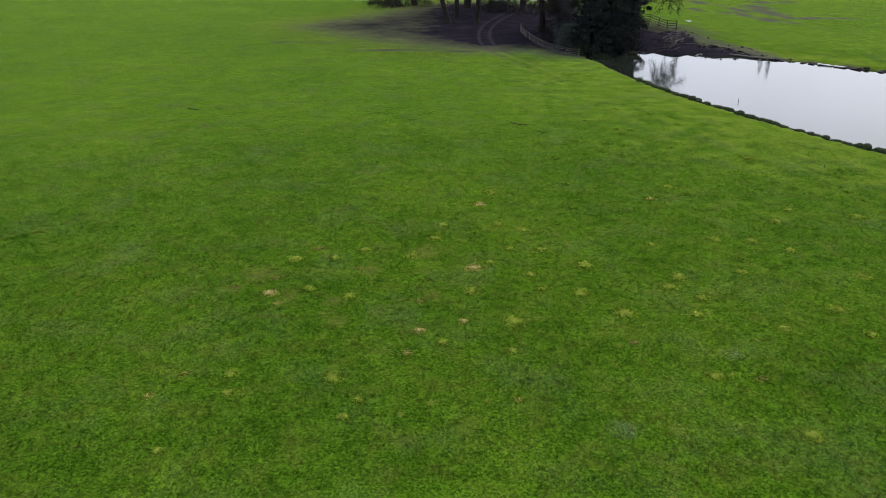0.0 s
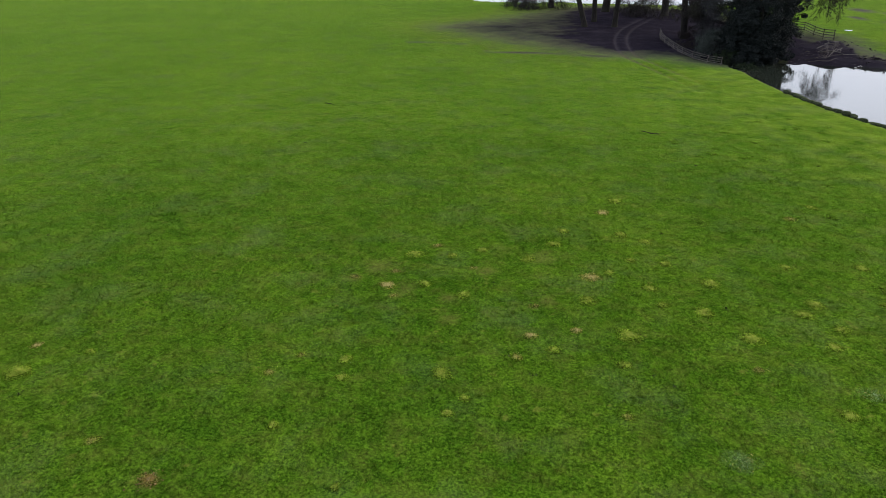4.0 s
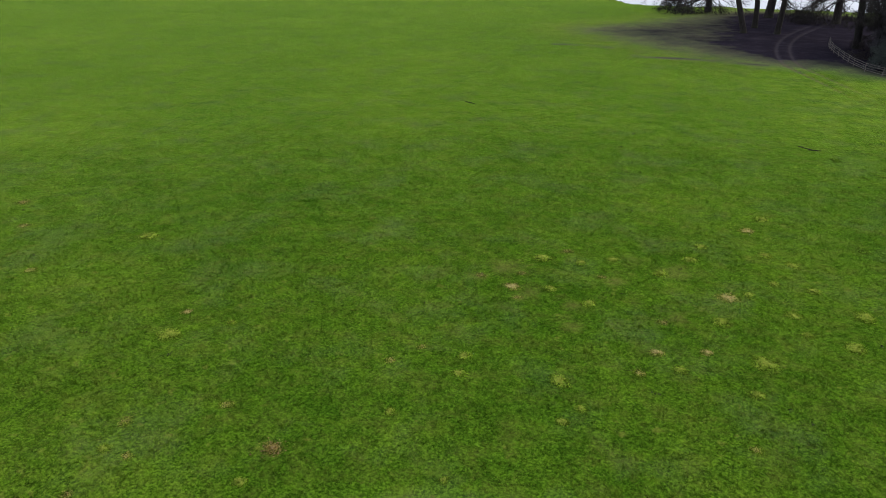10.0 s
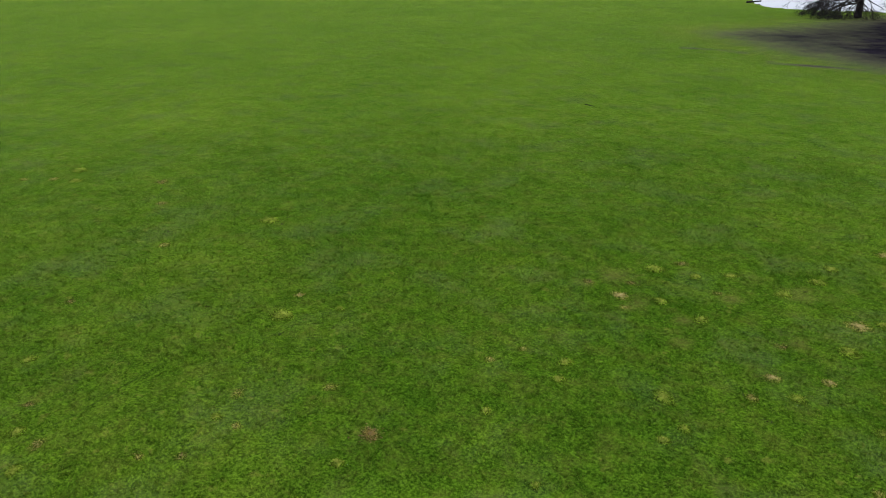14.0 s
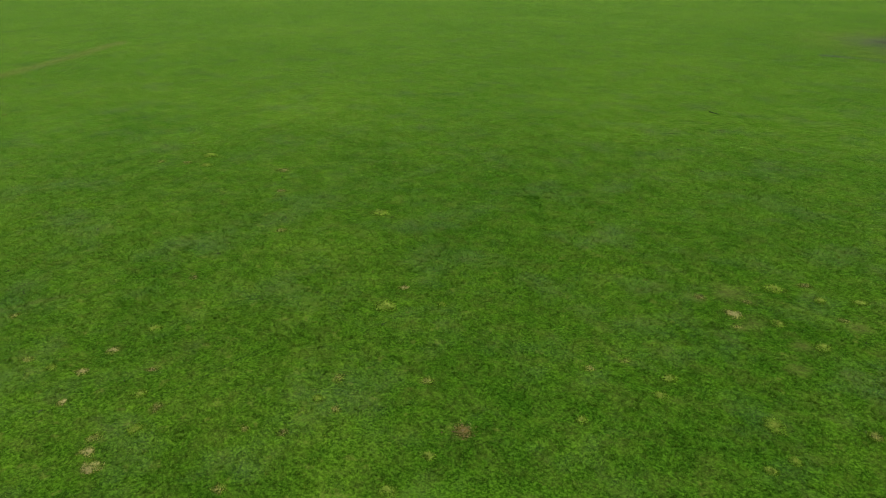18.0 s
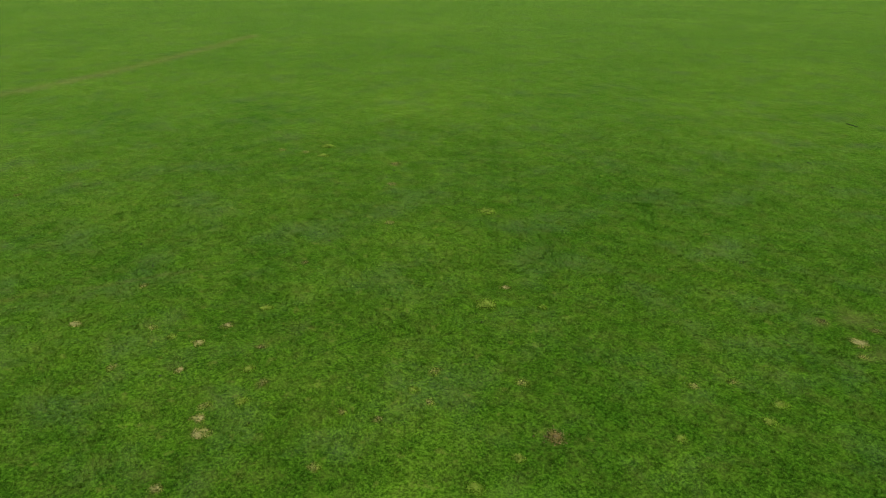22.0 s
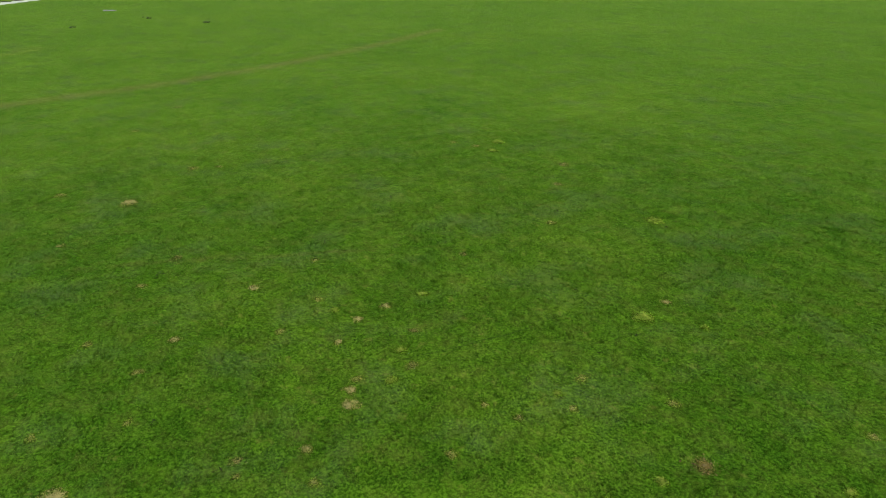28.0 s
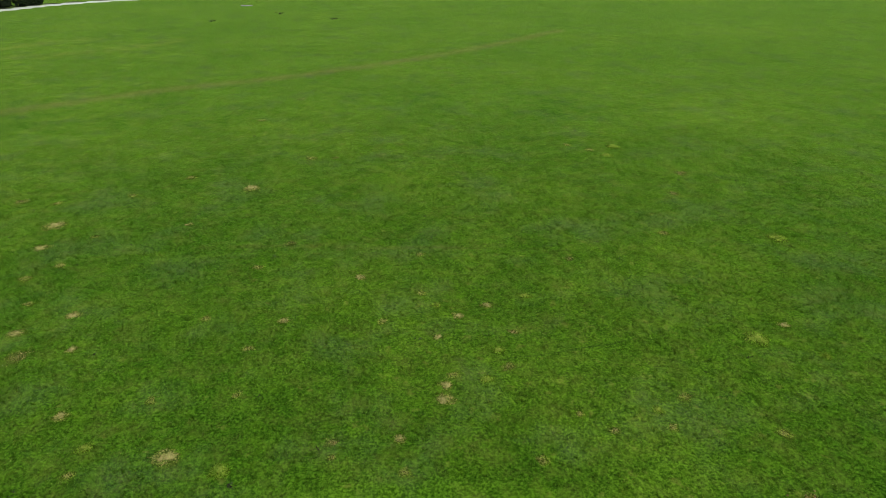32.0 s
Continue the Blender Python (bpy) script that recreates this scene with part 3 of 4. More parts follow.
BARE_SPOTS = [
    (-16.9, 1.1, 0.5), (-15.1, 9.6, 0.4), (-19.2, 7.6, 0.5), (11.1, 20.0, 0.5), (-21.4, 8.6, 0.5), (7.2, 22.3, 0.5), (-0.9, 25.4, 0.6), (-24.5, -9.3, 1.0),
    (-9.0, 26.6, 0.5), (-7.4, 27.6, 0.5), (-3.9, 28.5, 0.5), (-27.0, 13.5, 0.5), (-6.0, 30.6, 0.6), (-32.2, 0.9, 0.6), (-33.5, 23.1, 0.7), (-42.3, -13.7, 1.0),
    (-36.7, 25.6, 0.9), (-45.8, 4.8, 0.6), (-64.6, 3.9, 0.8),
]
BLEACHED_SPOTS = [(5.7, 17.3, 1.1), (10.7, 21.4, 1.0)]
MOUNDS_NEAR = [
    (-10.9, 10.0, 0.5), (-5.7, 14.0, 0.3), (-11.0, 11.8, 0.4), (-16.5, -2.2, 0.6), (-3.2, 17.8, 0.4), (-8.5, 16.2, 0.4), (-2.8, 18.6, 0.4), (-15.7, 11.4, 0.4),
    (-18.5, -6.1, 0.5), (-18.7, 6.6, 0.5), (-3.8, 19.9, 0.7), (-7.2, 19.1, 0.5), (11.4, 17.0, 0.7), (-7.4, 20.2, 0.5), (-20.3, 7.6, 0.5), (2.5, 21.7, 0.5),
    (9.5, 20.1, 0.6), (0.0, 22.2, 0.5), (2.8, 23.7, 0.9), (-24.3, 6.3, 0.4), (-18.4, 17.2, 0.9), (-16.8, 18.9, 0.4), (7.4, 24.4, 0.9), (-4.0, 25.8, 0.6),
    (-24.1, 10.1, 0.5), (1.2, 26.2, 0.7), (10.3, 24.4, 0.6), (4.3, 26.5, 0.5), (5.9, 26.2, 0.8), (13.4, 23.4, 0.6), (-5.8, 26.5, 0.6),
]
MOUNDS_FAR = [
    (11.0, 25.8, 0.6), (16.5, 22.9, 0.6), (3.9, 28.0, 0.6), (9.9, 26.8, 0.7), (2.2, 29.1, 0.5), (6.6, 29.0, 0.8), (16.2, 24.9, 0.7), (10.6, 27.8, 0.8),
    (-1.5, 29.8, 0.7), (-5.1, 29.6, 0.5), (-6.9, 29.4, 0.8), (-3.8, 30.6, 0.6), (3.2, 30.7, 0.5), (4.8, 30.6, 0.6), (13.6, 28.3, 0.6), (-0.4, 31.9, 0.7),
    (10.3, 31.3, 0.6), (4.1, 33.0, 0.7), (18.9, 27.8, 0.8), (0.0, 33.7, 0.6), (2.9, 33.7, 0.7), (13.7, 31.9, 0.7), (17.0, 30.8, 0.7), (15.5, 31.9, 0.7),
    (-26.2, 24.4, 0.9), (17.9, 34.5, 0.8), (2.8, 38.9, 0.8), (19.4, 36.3, 0.8), (22.7, 35.2, 0.8), (13.7, 40.0, 0.7), (-41.5, 22.9, 0.8), (-43.3, 24.3, 1.0), (21.0, 45.9, 0.9),
]


def patch_material(name, body, core, cover=1.0):
    """Another growth thinning out raggedly into the turf round it."""
    m, n, l, p = material(name)
    o = n.new("ShaderNodeTexCoord").outputs["Object"]
    geo = n.new("ShaderNodeNewGeometry").outputs["Position"]
    flat = n.new("ShaderNodeVectorMath")
    flat.operation = "MULTIPLY"
    flat.inputs[1].default_value = (1, 1, 0)
    l.new(o, flat.inputs[0])
    dist = n.new("ShaderNodeVectorMath")
    dist.operation = "LENGTH"
    l.new(flat.outputs["Vector"], dist.inputs[0])
    f = noise_node(n, l, geo, 4.5, 5.0, 0.7)
    g = noise_node(n, l, geo, 20.0, 4.0, 0.75)
    ragged = sums(n, l, sums(n, l, sums(n, l, f, 0.5, "SUBTRACT"), 0.8, "MULTIPLY"), sums(n, l, sums(n, l, g, 0.5, "SUBTRACT"), 0.9, "MULTIPLY"))
    reach = sums(n, l, sums(n, l, 0.46, dist.outputs["Value"], "SUBTRACT"), ragged)
    c = mix(n, l, spread(n, l, reach, 0.20, 0.46), body, core)
    c = mix(n, l, spread(n, l, g, 0.52, 0.68, 0.0, 0.6), c, tuple(0.45 * v for v in body))
    l.new(c, p.inputs["Base Color"])
    p.inputs["Roughness"].default_value = 0.95
    p.inputs["Specular IOR Level"].default_value = 0.0
    bump(n, l, p, g, 1.0, 0.08)
    gone = n.new("ShaderNodeBsdfTransparent")
    both = n.new("ShaderNodeMixShader")
    edge = spread(n, l, dist.outputs["Value"], 0.36, 0.48, 1.0, 0.0)
    l.new(sums(n, l, spread(n, l, reach, 0.02, 0.34, 0.0, cover), edge, "MULTIPLY"), both.inputs["Fac"])
    l.new(gone.outputs["BSDF"], both.inputs[1])
    l.new(p.outputs["BSDF"], both.inputs[2])
    l.new(both.outputs["Shader"], n["Material Output"].inputs["Surface"])
    return m


TURF_STRAW = patch_material("straw_turf", (0.120, 0.140, 0.018), (0.36, 0.285, 0.115), 0.8)
TURF_FAINT = patch_material("thin_straw_turf", (0.110, 0.150, 0.013), (0.215, 0.190, 0.052), 0.62)
TURF_BARE = patch_material("scraped_turf", (0.095, 0.105, 0.018), (0.170, 0.128, 0.045), 0.5)
TURF_PALE = patch_material("bleached_turf", (0.105, 0.185, 0.050), (0.20, 0.255, 0.130), 0.2)
TURF_GREEN = patch_material("tussock_turf", (0.074, 0.146, 0.010), (0.112, 0.180, 0.018), 0.55)
TURF_LUSH = patch_material("lush_turf", (0.096, 0.160, 0.011), (0.205, 0.228, 0.038), 0.95)


def hump_mesh(rs, rise, mat):
    """A low swelling of the turf, about one metre across."""
    verts, faces = [(0, 0, rise)], []
    n_ring, n_seg = 6, 18
    edge = 0.5 * (1 + 0.25 * np.sin(np.arange(n_seg) * 2 * math.pi / n_seg * 2 + rs.uniform(0, 6)) + rs.uniform(-0.12, 0.12, n_seg))
    for i in range(1, n_ring + 1):
        f = i / n_ring
        for j in range(n_seg):
            a = 2 * math.pi * j / n_seg
            z = rise * (0.5 + 0.5 * math.cos(math.pi * f)) + rs.uniform(-0.012, 0.012) - (0.09 if i == n_ring else 0.02 * f)
            verts.append((math.cos(a) * edge[j] * f, math.sin(a) * edge[j] * f, z))
    for j in range(n_seg):
        faces.append((0, 1 + j, 1 + (j + 1) % n_seg))
        for i in range(n_ring - 1):
            o, q = 1 + i * n_seg, 1 + (i + 1) * n_seg
            faces.append((o + j, q + j, q + (j + 1) % n_seg, o + (j + 1) % n_seg))
    return mesh_of("hump", verts, faces, mat, True)


def turf_patch(seed, name, label, category, group, mat, rise, stems, stem_mat):
    """A low ragged patch of another growth, with stems lying in and over the green."""
    rs = np.random.default_rng(seed)
    ob = tagged(new(name), label, category, group)
    part("hump", hump_mesh(rs, rise, mat), ob)
    x, y = rs.normal(0, 0.17, stems), rs.normal(0, 0.14, stems)
    for _ in range(3):
        m = rs.random(stems) < 0.2
        x[m], y[m] = rs.normal(rs.uniform(-0.35, 0.35), 0.07, m.sum()), rs.normal(rs.uniform(-0.25, 0.25), 0.06, m.sum())
    r = np.minimum(np.hypot(x, y), 0.5)
    v = blades_at(x, y, rise * (0.5 + 0.5 * np.cos(math.pi * r / 0.5)) + rs.uniform(0.0, 0.025, stems), 0.085, 0.015, 1.35)
    tagged(part("stem_litter", tri_mesh("stem_litter", v, stem_mat), ob), kind="stuff")
    return ob


def scatter(make, count, places):
    kinds = [make(i) for i in range(min(count, len(places)))]
    for i, (x, y, size) in enumerate(places):
        m = pose(x, y, height_at(x, y) + 0.005, 0, 0, (i * 137.5) % 360)
        ob = kinds[i] if i < len(kinds) else copy_thing(kinds[i % len(kinds)], m)
        ob.matrix_basis = m
        ob.scale = (1.62 * size, 1.62 * size, 0.5 + 0.5 * size)


def straw_patch(i):
    return turf_patch(30 + i, "straw_patch", "pale straw-coloured dead grass patch in green turf", "dry grass", "pale patches in the pasture", TURF_STRAW, 0.05, 130, STRAW)


def faint_patch(i):
    return turf_patch(36 + i, "straw_patch", "thin faded patch of yellowing grass in green turf", "dry grass", "pale patches in the pasture", TURF_FAINT, 0.04, 50, STRAW)


def bare_patch(i):
    return turf_patch(42 + i, "bare_patch", "small scraped patch of orange-brown earth in the turf", "bare patch", "scraped patches in the pasture", TURF_BARE, 0.03, 40, STRAW)


def bleached_patch(i):
    return turf_patch(48 + i, "bleached_patch", "whitish bleached patch of thin grass in green turf", "dry grass", "pale patches in the pasture", TURF_PALE, 0.04, 30, STRAW)


def grass_mound(i):
    return turf_patch(54 + i, "grass_mound", "low yellow-green grassy hump in grazed turf", "grass mound", "grassy humps in the pasture", TURF_LUSH, 0.11, 260, LUSH)


def green_tussock(i):
    return turf_patch(60 + i, "grass_tussock", "low green tussock of longer grass in the pasture", "tussock", "green tussocks in the pasture", TURF_GREEN, 0.09, 260, GREENER)


spots = random.Random(17)
RISE = []
while len(RISE) < 55:
    px, py = spots.uniform(7, 30), spots.uniform(27, 62)
    if px < 0.62 * py + 2 and height_at(px, py) > -0.4 and float(inside(np.array([px]), np.array([py]), POND)[0]) < -3:
        RISE.append((px, py, spots.uniform(0.4, 0.85)))
scatter(straw_patch, 5, STRAW_SPOTS)
scatter(faint_patch, 5, FAINT_SPOTS)
scatter(bare_patch, 5, BARE_SPOTS)
scatter(bleached_patch, 2, BLEACHED_SPOTS)
scatter(grass_mound, 6, MOUNDS_NEAR + MOUNDS_FAR)
scatter(green_tussock, 5, RISE)


def earth_heap(x, y):
    """A small scraped-up heap of crumbs of brown earth and dead stems."""
    rs = np.random.default_rng(95)
    ob = tagged(new("earth_heap"), "small heap of crumbly brown earth in the turf", "earth heap")
    part("hump", hump_mesh(rs, 0.07, patch_material("dug_earth", (0.085, 0.075, 0.014), (0.150, 0.100, 0.028), 0.9)), ob)
    crumb = hump_material("earth_crumb", (0.020, 0.014, 0.005), (0.26, 0.190, 0.075))
    verts, faces = [], []
    for _ in range(60):
        a, r, size = rs.uniform(0, 2 * math.pi), abs(rs.normal(0, 0.25)), rs.uniform(0.012, 0.04)
        c = np.array([math.cos(a) * r, math.sin(a) * r, 0.07 * max(0, 1 - r / 0.5) + size * 0.3])
        o = len(verts)
        verts += [tuple(c + np.array(d) * size * rs.uniform(0.7, 1.2)) for d in ((1, 0, 0), (-1, 0, 0), (0, 1, 0), (0, -1, 0), (0, 0, 1), (0, 0, -1))]
        faces += [(o + i, o + j, o + k) for i, j, k in ((0, 2, 4), (2, 1, 4), (1, 3, 4), (3, 0, 4), (2, 0, 5), (1, 2, 5), (3, 1, 5), (0, 3, 5))]
    tagged(part("crumbs", mesh_of("crumbs", verts, faces, crumb), ob), kind="stuff")
    v = blades_at(rs.normal(0, 0.2, 150), rs.normal(0, 0.17, 150), rs.uniform(0.02, 0.08, 150), 0.10, 0.015, 1.4)
    tagged(part("dead_grass", tri_mesh("dead_grass", v, STRAW), ob), kind="stuff")
    ob.matrix_basis = pose(x, y, height_at(x, y), 0, 0, 20)
    ob.scale = (1.15, 0.95, 1.0)


earth_heap(-10.95, 13.3)


# ---- tussocks along the near bank of the pond ----
def bank_tussock(seed):
    rs = np.random.default_rng(seed)
    ob = tagged(new("bank_tussock"), "dark rounded rush tussock on the pond's edge", "tussock", "tussocks along the pond")
    verts, faces = [(0, 0, 0.42)], []
    for i in range(1, 6):
        f = i / 5
        for j in range(12):
            a = 2 * math.pi * j / 12
            r = 0.5 * math.sin(f * math.pi / 2) ** 0.8 * (1 + rs.uniform(-0.18, 0.18))
            verts.append((math.cos(a) * r, math.sin(a) * r, 0.45 * math.cos(f * math.pi / 2) + rs.uniform(-0.04, 0.04) - (0.35 if i == 5 else 0)))
    for j in range(12):
        faces.append((0, 1 + j, 1 + (j + 1) % 12))
        for i in range(4):
            o, q = 1 + i * 12, 13 + i * 12
            faces.append((o + j, q + j, q + (j + 1) % 12, o + (j + 1) % 12))
    part("clod", mesh_of("clod", verts, faces, CLOD, True), ob)
    k = 420
    d = rs.normal(0, 1, (k, 3))
    d[:, 2] = np.abs(d[:, 2])
    d /= np.linalg.norm(d, axis=1)[:, None]
    v = blades_at(d[:, 0] * 0.46, d[:, 1] * 0.46, d[:, 2] * 0.38, 0.15, 0.04, 1.4)
    tagged(part("rush_cover", tri_mesh("rush_cover", v, RUSH), ob), kind="stuff")
    return ob


CLOD = hump_material("wet_clod", (0.010, 0.014, 0.007), (0.030, 0.038, 0.016))
tussocks = [bank_tussock(70 + i) for i in range(5)]
near_bank = rounded([(20.6, 73.5), (21.1, 71.5), (22.9, 65.7), (25.1, 60), (27.1, 55.2), (29.3, 51.0), (30.8, 48.3), (33.8, 42.5)], 2, False)
rd = random.Random(3)
walked, gap, count = 0.0, 0.0, 0
for a, b in zip(near_bank[:-1], near_bank[1:]):
    step = float(np.hypot(*(b - a)))
    while gap < walked + step:
        f = (gap - walked) / step
        x, y = a + (b - a) * f
        big = rd.uniform(0.5, 0.8)
        x, y = x + rd.uniform(-0.25, 0.1), y + rd.uniform(-0.15, 0.1)
        m = pose(x, y, max(height_at(x, y), -0.3) - 0.04, 0, 0, rd.uniform(0, 360))
        ob = tussocks[count] if count < 5 else copy_thing(tussocks[count % 5], m)
        ob.matrix_basis = m
        ob.scale = (big, big * rd.uniform(0.8, 1.1), big * rd.uniform(0.8, 1.2))
        count += 1
        gap += big * rd.uniform(0.42, 0.68)
    walked += step


# tufts along the far lip of the pond
far_lip = rounded([(39.4, 91.4), (40.7, 90.0), (42.9, 87.2), (45.2, 84.7), (47.8, 83.1), (51.0, 80.9), (56, 77)], 2, False)
for i in range(26):
    a = far_lip[int(rd.random() ** 0.8 * (len(far_lip) - 1))]
    x, y = a[0] + rd.uniform(-0.3, 0.8), a[1] + rd.uniform(0.2, 2.2)
    m = pose(x, y, height_at(x, y) - 0.05, 0, 0, rd.uniform(0, 360))
    ob = copy_thing(tussocks[i % 5], m)
    ob.matrix_basis = m
    big = rd.uniform(0.3, 0.75)
    ob.scale = (big * 1.3, big, big * 0.7)


def bank_clods():
    """Crumbs and clods of dark earth lying on the trodden bank."""
    rs = np.random.default_rng(33)
    verts, faces = [], []
    k = 900
    x, y = rs.uniform(24, 45, k), rs.uniform(88, 118, k)
    keep = (inside(x, y, FAR_BANK) > -0.4) & (inside(x, y, POND) < 0.2)
    for a, b in zip(x[keep], y[keep]):
        size = abs(rs.normal(0, 0.06)) + 0.02
        c = np.array([a, b, height_at(a, b) + 0.2 * size])
        o = len(verts)
        verts += [tuple(c + np.array(d) * size * rs.uniform(0.6, 1.3)) for d in ((1.4, 0, 0), (-1.4, 0, 0), (0, 1.2, 0), (0, -1.2, 0), (0, 0, 0.7), (0, 0, -1))]
        faces += [(o + i, o + j, o + q) for i, j, q in ((0, 2, 4), (2, 1, 4), (1, 3, 4), (3, 0, 4), (2, 0, 5), (1, 2, 5), (3, 1, 5), (0, 3, 5))]
    mat = hump_material("bank_clod_earth", (0.014, 0.011, 0.014), (0.046, 0.038, 0.041))
    return tagged(new("bank_clods", mesh_of("bank_clods", verts, faces, mat)), "crumbs and clods of dark earth on the muddy bank", "earth", kind="stuff")


bank_clods()


# ---- trees ----
def tube(verts, faces, pts, radii, sides):
    base = len(verts)
    for i, (p, r) in enumerate(zip(pts, radii)):
        ahead = (pts[min(i + 1, len(pts) - 1)] - pts[max(i - 1, 0)]).normalized()
        u = ahead.orthogonal().normalized()
        w = ahead.cross(u)
        for k in range(sides):
            a = 2 * math.pi * k / sides
            q = p + (u * math.cos(a) + w * math.sin(a)) * r
            verts.append((q.x, q.y, q.z))
    for i in range(len(pts) - 1):
        for k in range(sides):
            a, b = base + i * sides + k, base + i * sides + (k + 1) % sides
            faces.append((a, b, b + sides, a + sides))


def grow(rd, out, start, way, length, radius, level, droop):
    steps = (7, 6, 4, 3, 2)[level]
    sides = (12, 7, 5, 3, 3)[level]
    pts, radii = [start.copy()], [radius]
    d, p = way.copy(), start.copy()
    for i in range(steps):
        jit = (0.05, 0.20, 0.28, 0.3, 0.3)[level]
        d = d + Vector((rd.gauss(0, jit), rd.gauss(0, jit), rd.gauss(0, jit) - droop * (0, 0.10, 0.16, 0.2, 0.2)[level] + (0.02 if level < 2 else 0.05)))
        d.normalize()
        p = p + d * (length / steps)
        pts.append(p.copy())
        radii.append(radius * (1 - 0.75 * (i + 1) / steps))
    target = out[0] if level < 2 else out[1]
    tube(target[0], target[1], pts, radii, sides)
    if level == 4:
        return
    kids = ((9, 11), (7, 9), (6, 7), (5, 6))[level]
    for i in range(rd.randint(*kids)):
        f = rd.uniform((0.30, 0.25, 0.2, 0.15)[level], 1.0)
        k = min(int(f * steps), steps - 1)
        at = pts[k].lerp(pts[k + 1], f * steps - k)
        base = (pts[k + 1] - pts[k]).normalized()
        around = base.orthogonal().normalized()
        around.rotate(Matrix.Rotation(rd.uniform(0, 2 * math.pi), 3, base))
        tilt = rd.uniform(0.55, 1.05)
        go = base * math.cos(tilt) + around * math.sin(tilt)
        grow(rd, out, at, go, length * rd.uniform(0.42, 0.62) * (1.15 - 0.4 * f), max(radii[k] * rd.uniform(0.4, 0.6), 0.026), level + 1, droop)


def bare_tree(x, y, tall, radius, lean, seed, droop=0.5, bark=None, low=(), label="leafless old tree with a stout grey trunk"):
    rd = random.Random(seed)
    radius = radius * 0.78
    ob = tagged(new("bare_tree"), label, "tree", "trees by the water")
    ob.matrix_basis = pose(x, y, height_at(x, y) - 0.05)
    out = (([], []), ([], []))
    # root flare
    flare = [Vector((0, 0, -0.2)), Vector((0, 0, 0.25)), Vector((lean[0] * 0.6, lean[1] * 0.6, 1.0))]
    tube(out[0][0], out[0][1], flare, [radius * 1.35, radius * 1.12, radius], 12)
    grow(rd, out, Vector((lean[0] * 0.3, lean[1] * 0.3, 0.6)), Vector((lean[0], lean[1], 1)).normalized(), tall, radius, 0, droop)
    for turn, high, reach in [(t + d, h + 0.2 * d / 10, r) for t, h, r in low for d in ((-7, 6) if droop > 1.05 or len(low) < 4 else (0,))]:
        a = radians(turn)
        grow(rd, out, Vector((lean[0] * high, lean[1] * high, high)), Vector((math.cos(a), math.sin(a), 0.05)).normalized(), reach, radius * 0.16, 1, 1.6)
    part("trunk", mesh_of("trunk", out[0][0], out[0][1], bark or BARK, True), ob)
    part("crown", mesh_of("crown", out[1][0], out[1][1], TWIG), ob, "fine bare twigs")
    return ob


def leaf_cloud(rs, clumps, per, size):
    """Small leaf triangles gathered round clump centres (x, y, z, radius)."""
    tris = []
    for cx, cy, cz, cr in clumps:
        d = rs.normal(0, 1, (per, 3))
        d /= np.linalg.norm(d, axis=1)[:, None]
        p = np.array([cx, cy, cz]) + d * cr * rs.uniform(0.5, 1.05, per)[:, None] * np.array([1, 1, 0.75])
        a, b = rs.normal(0, 1, (per, 3)), rs.normal(0, 1, (per, 3))
        a /= np.linalg.norm(a, axis=1)[:, None]
        b /= np.linalg.norm(b, axis=1)[:, None]
        s = size * rs.uniform(0.6, 1.4, per)[:, None]
        tris.append(np.stack([p - a * s * 0.5, p + a * s * 0.5, p + b * s], 1))
    return np.concatenate(tris)


def leafy(name, x, y, tall, wide, seed, mat, clumps, per, size, label, category, low=0.03):
    rs = np.random.default_rng(seed)
    rd = random.Random(seed)
    ob = tagged(new(name), label, category)
    ob.matrix_basis = pose(x, y, height_at(x, y) - 0.05)
    verts, faces = [], []
    top = Vector((rd.uniform(-0.5, 0.5), rd.uniform(-0.5, 0.5), tall * 0.8))
    tube(verts, faces, [Vector((0, 0, -0.1)), Vector((0.1, 0, tall * 0.3)), top], [wide * 0.07, wide * 0.05, 0.03], 9)
    for i in range(14):
        a, h = rd.uniform(0, 6.28), rd.uniform(0.08, 0.7) * tall
        reach = wide * rd.uniform(0.5, 0.9) * (1.1 - h / tall)
        p0 = Vector((0, 0, h))
        p1 = p0 + Vector((math.cos(a) * reach * 0.5, math.sin(a) * reach * 0.5, reach * 0.22))
        p2 = p0 + Vector((math.cos(a) * reach, math.sin(a) * reach, reach * 0.15))
        tube(verts, faces, [p0, p1, p2], [wide * 0.022, wide * 0.014, 0.01], 5)
    part("trunk", mesh_of("trunk", verts, faces, BARK_DARK, True), ob)
    balls = []
    for i in range(clumps):
        h = rs.uniform(low, 1.0) ** 0.9
        a = rs.uniform(0, 2 * math.pi)
        prof = math.sqrt(max(1 - (max(h - 0.28, 0) / 0.74) ** 2, 0)) * (0.72 + 0.28 * min(h / 0.2, 1))
        lump = 1 + 0.22 * math.sin(a * 3 + seed) + 0.13 * math.sin(a * 7 + h * 9)
        r = wide * prof * lump * math.sqrt(rs.uniform(0.25, 1.0))
        balls.append((math.cos(a) * r, math.sin(a) * r, h * tall, wide * rs.uniform(0.09, 0.19)))
    part("crown", tri_mesh("crown", leaf_cloud(rs, balls, per, size), mat), ob)
    return ob


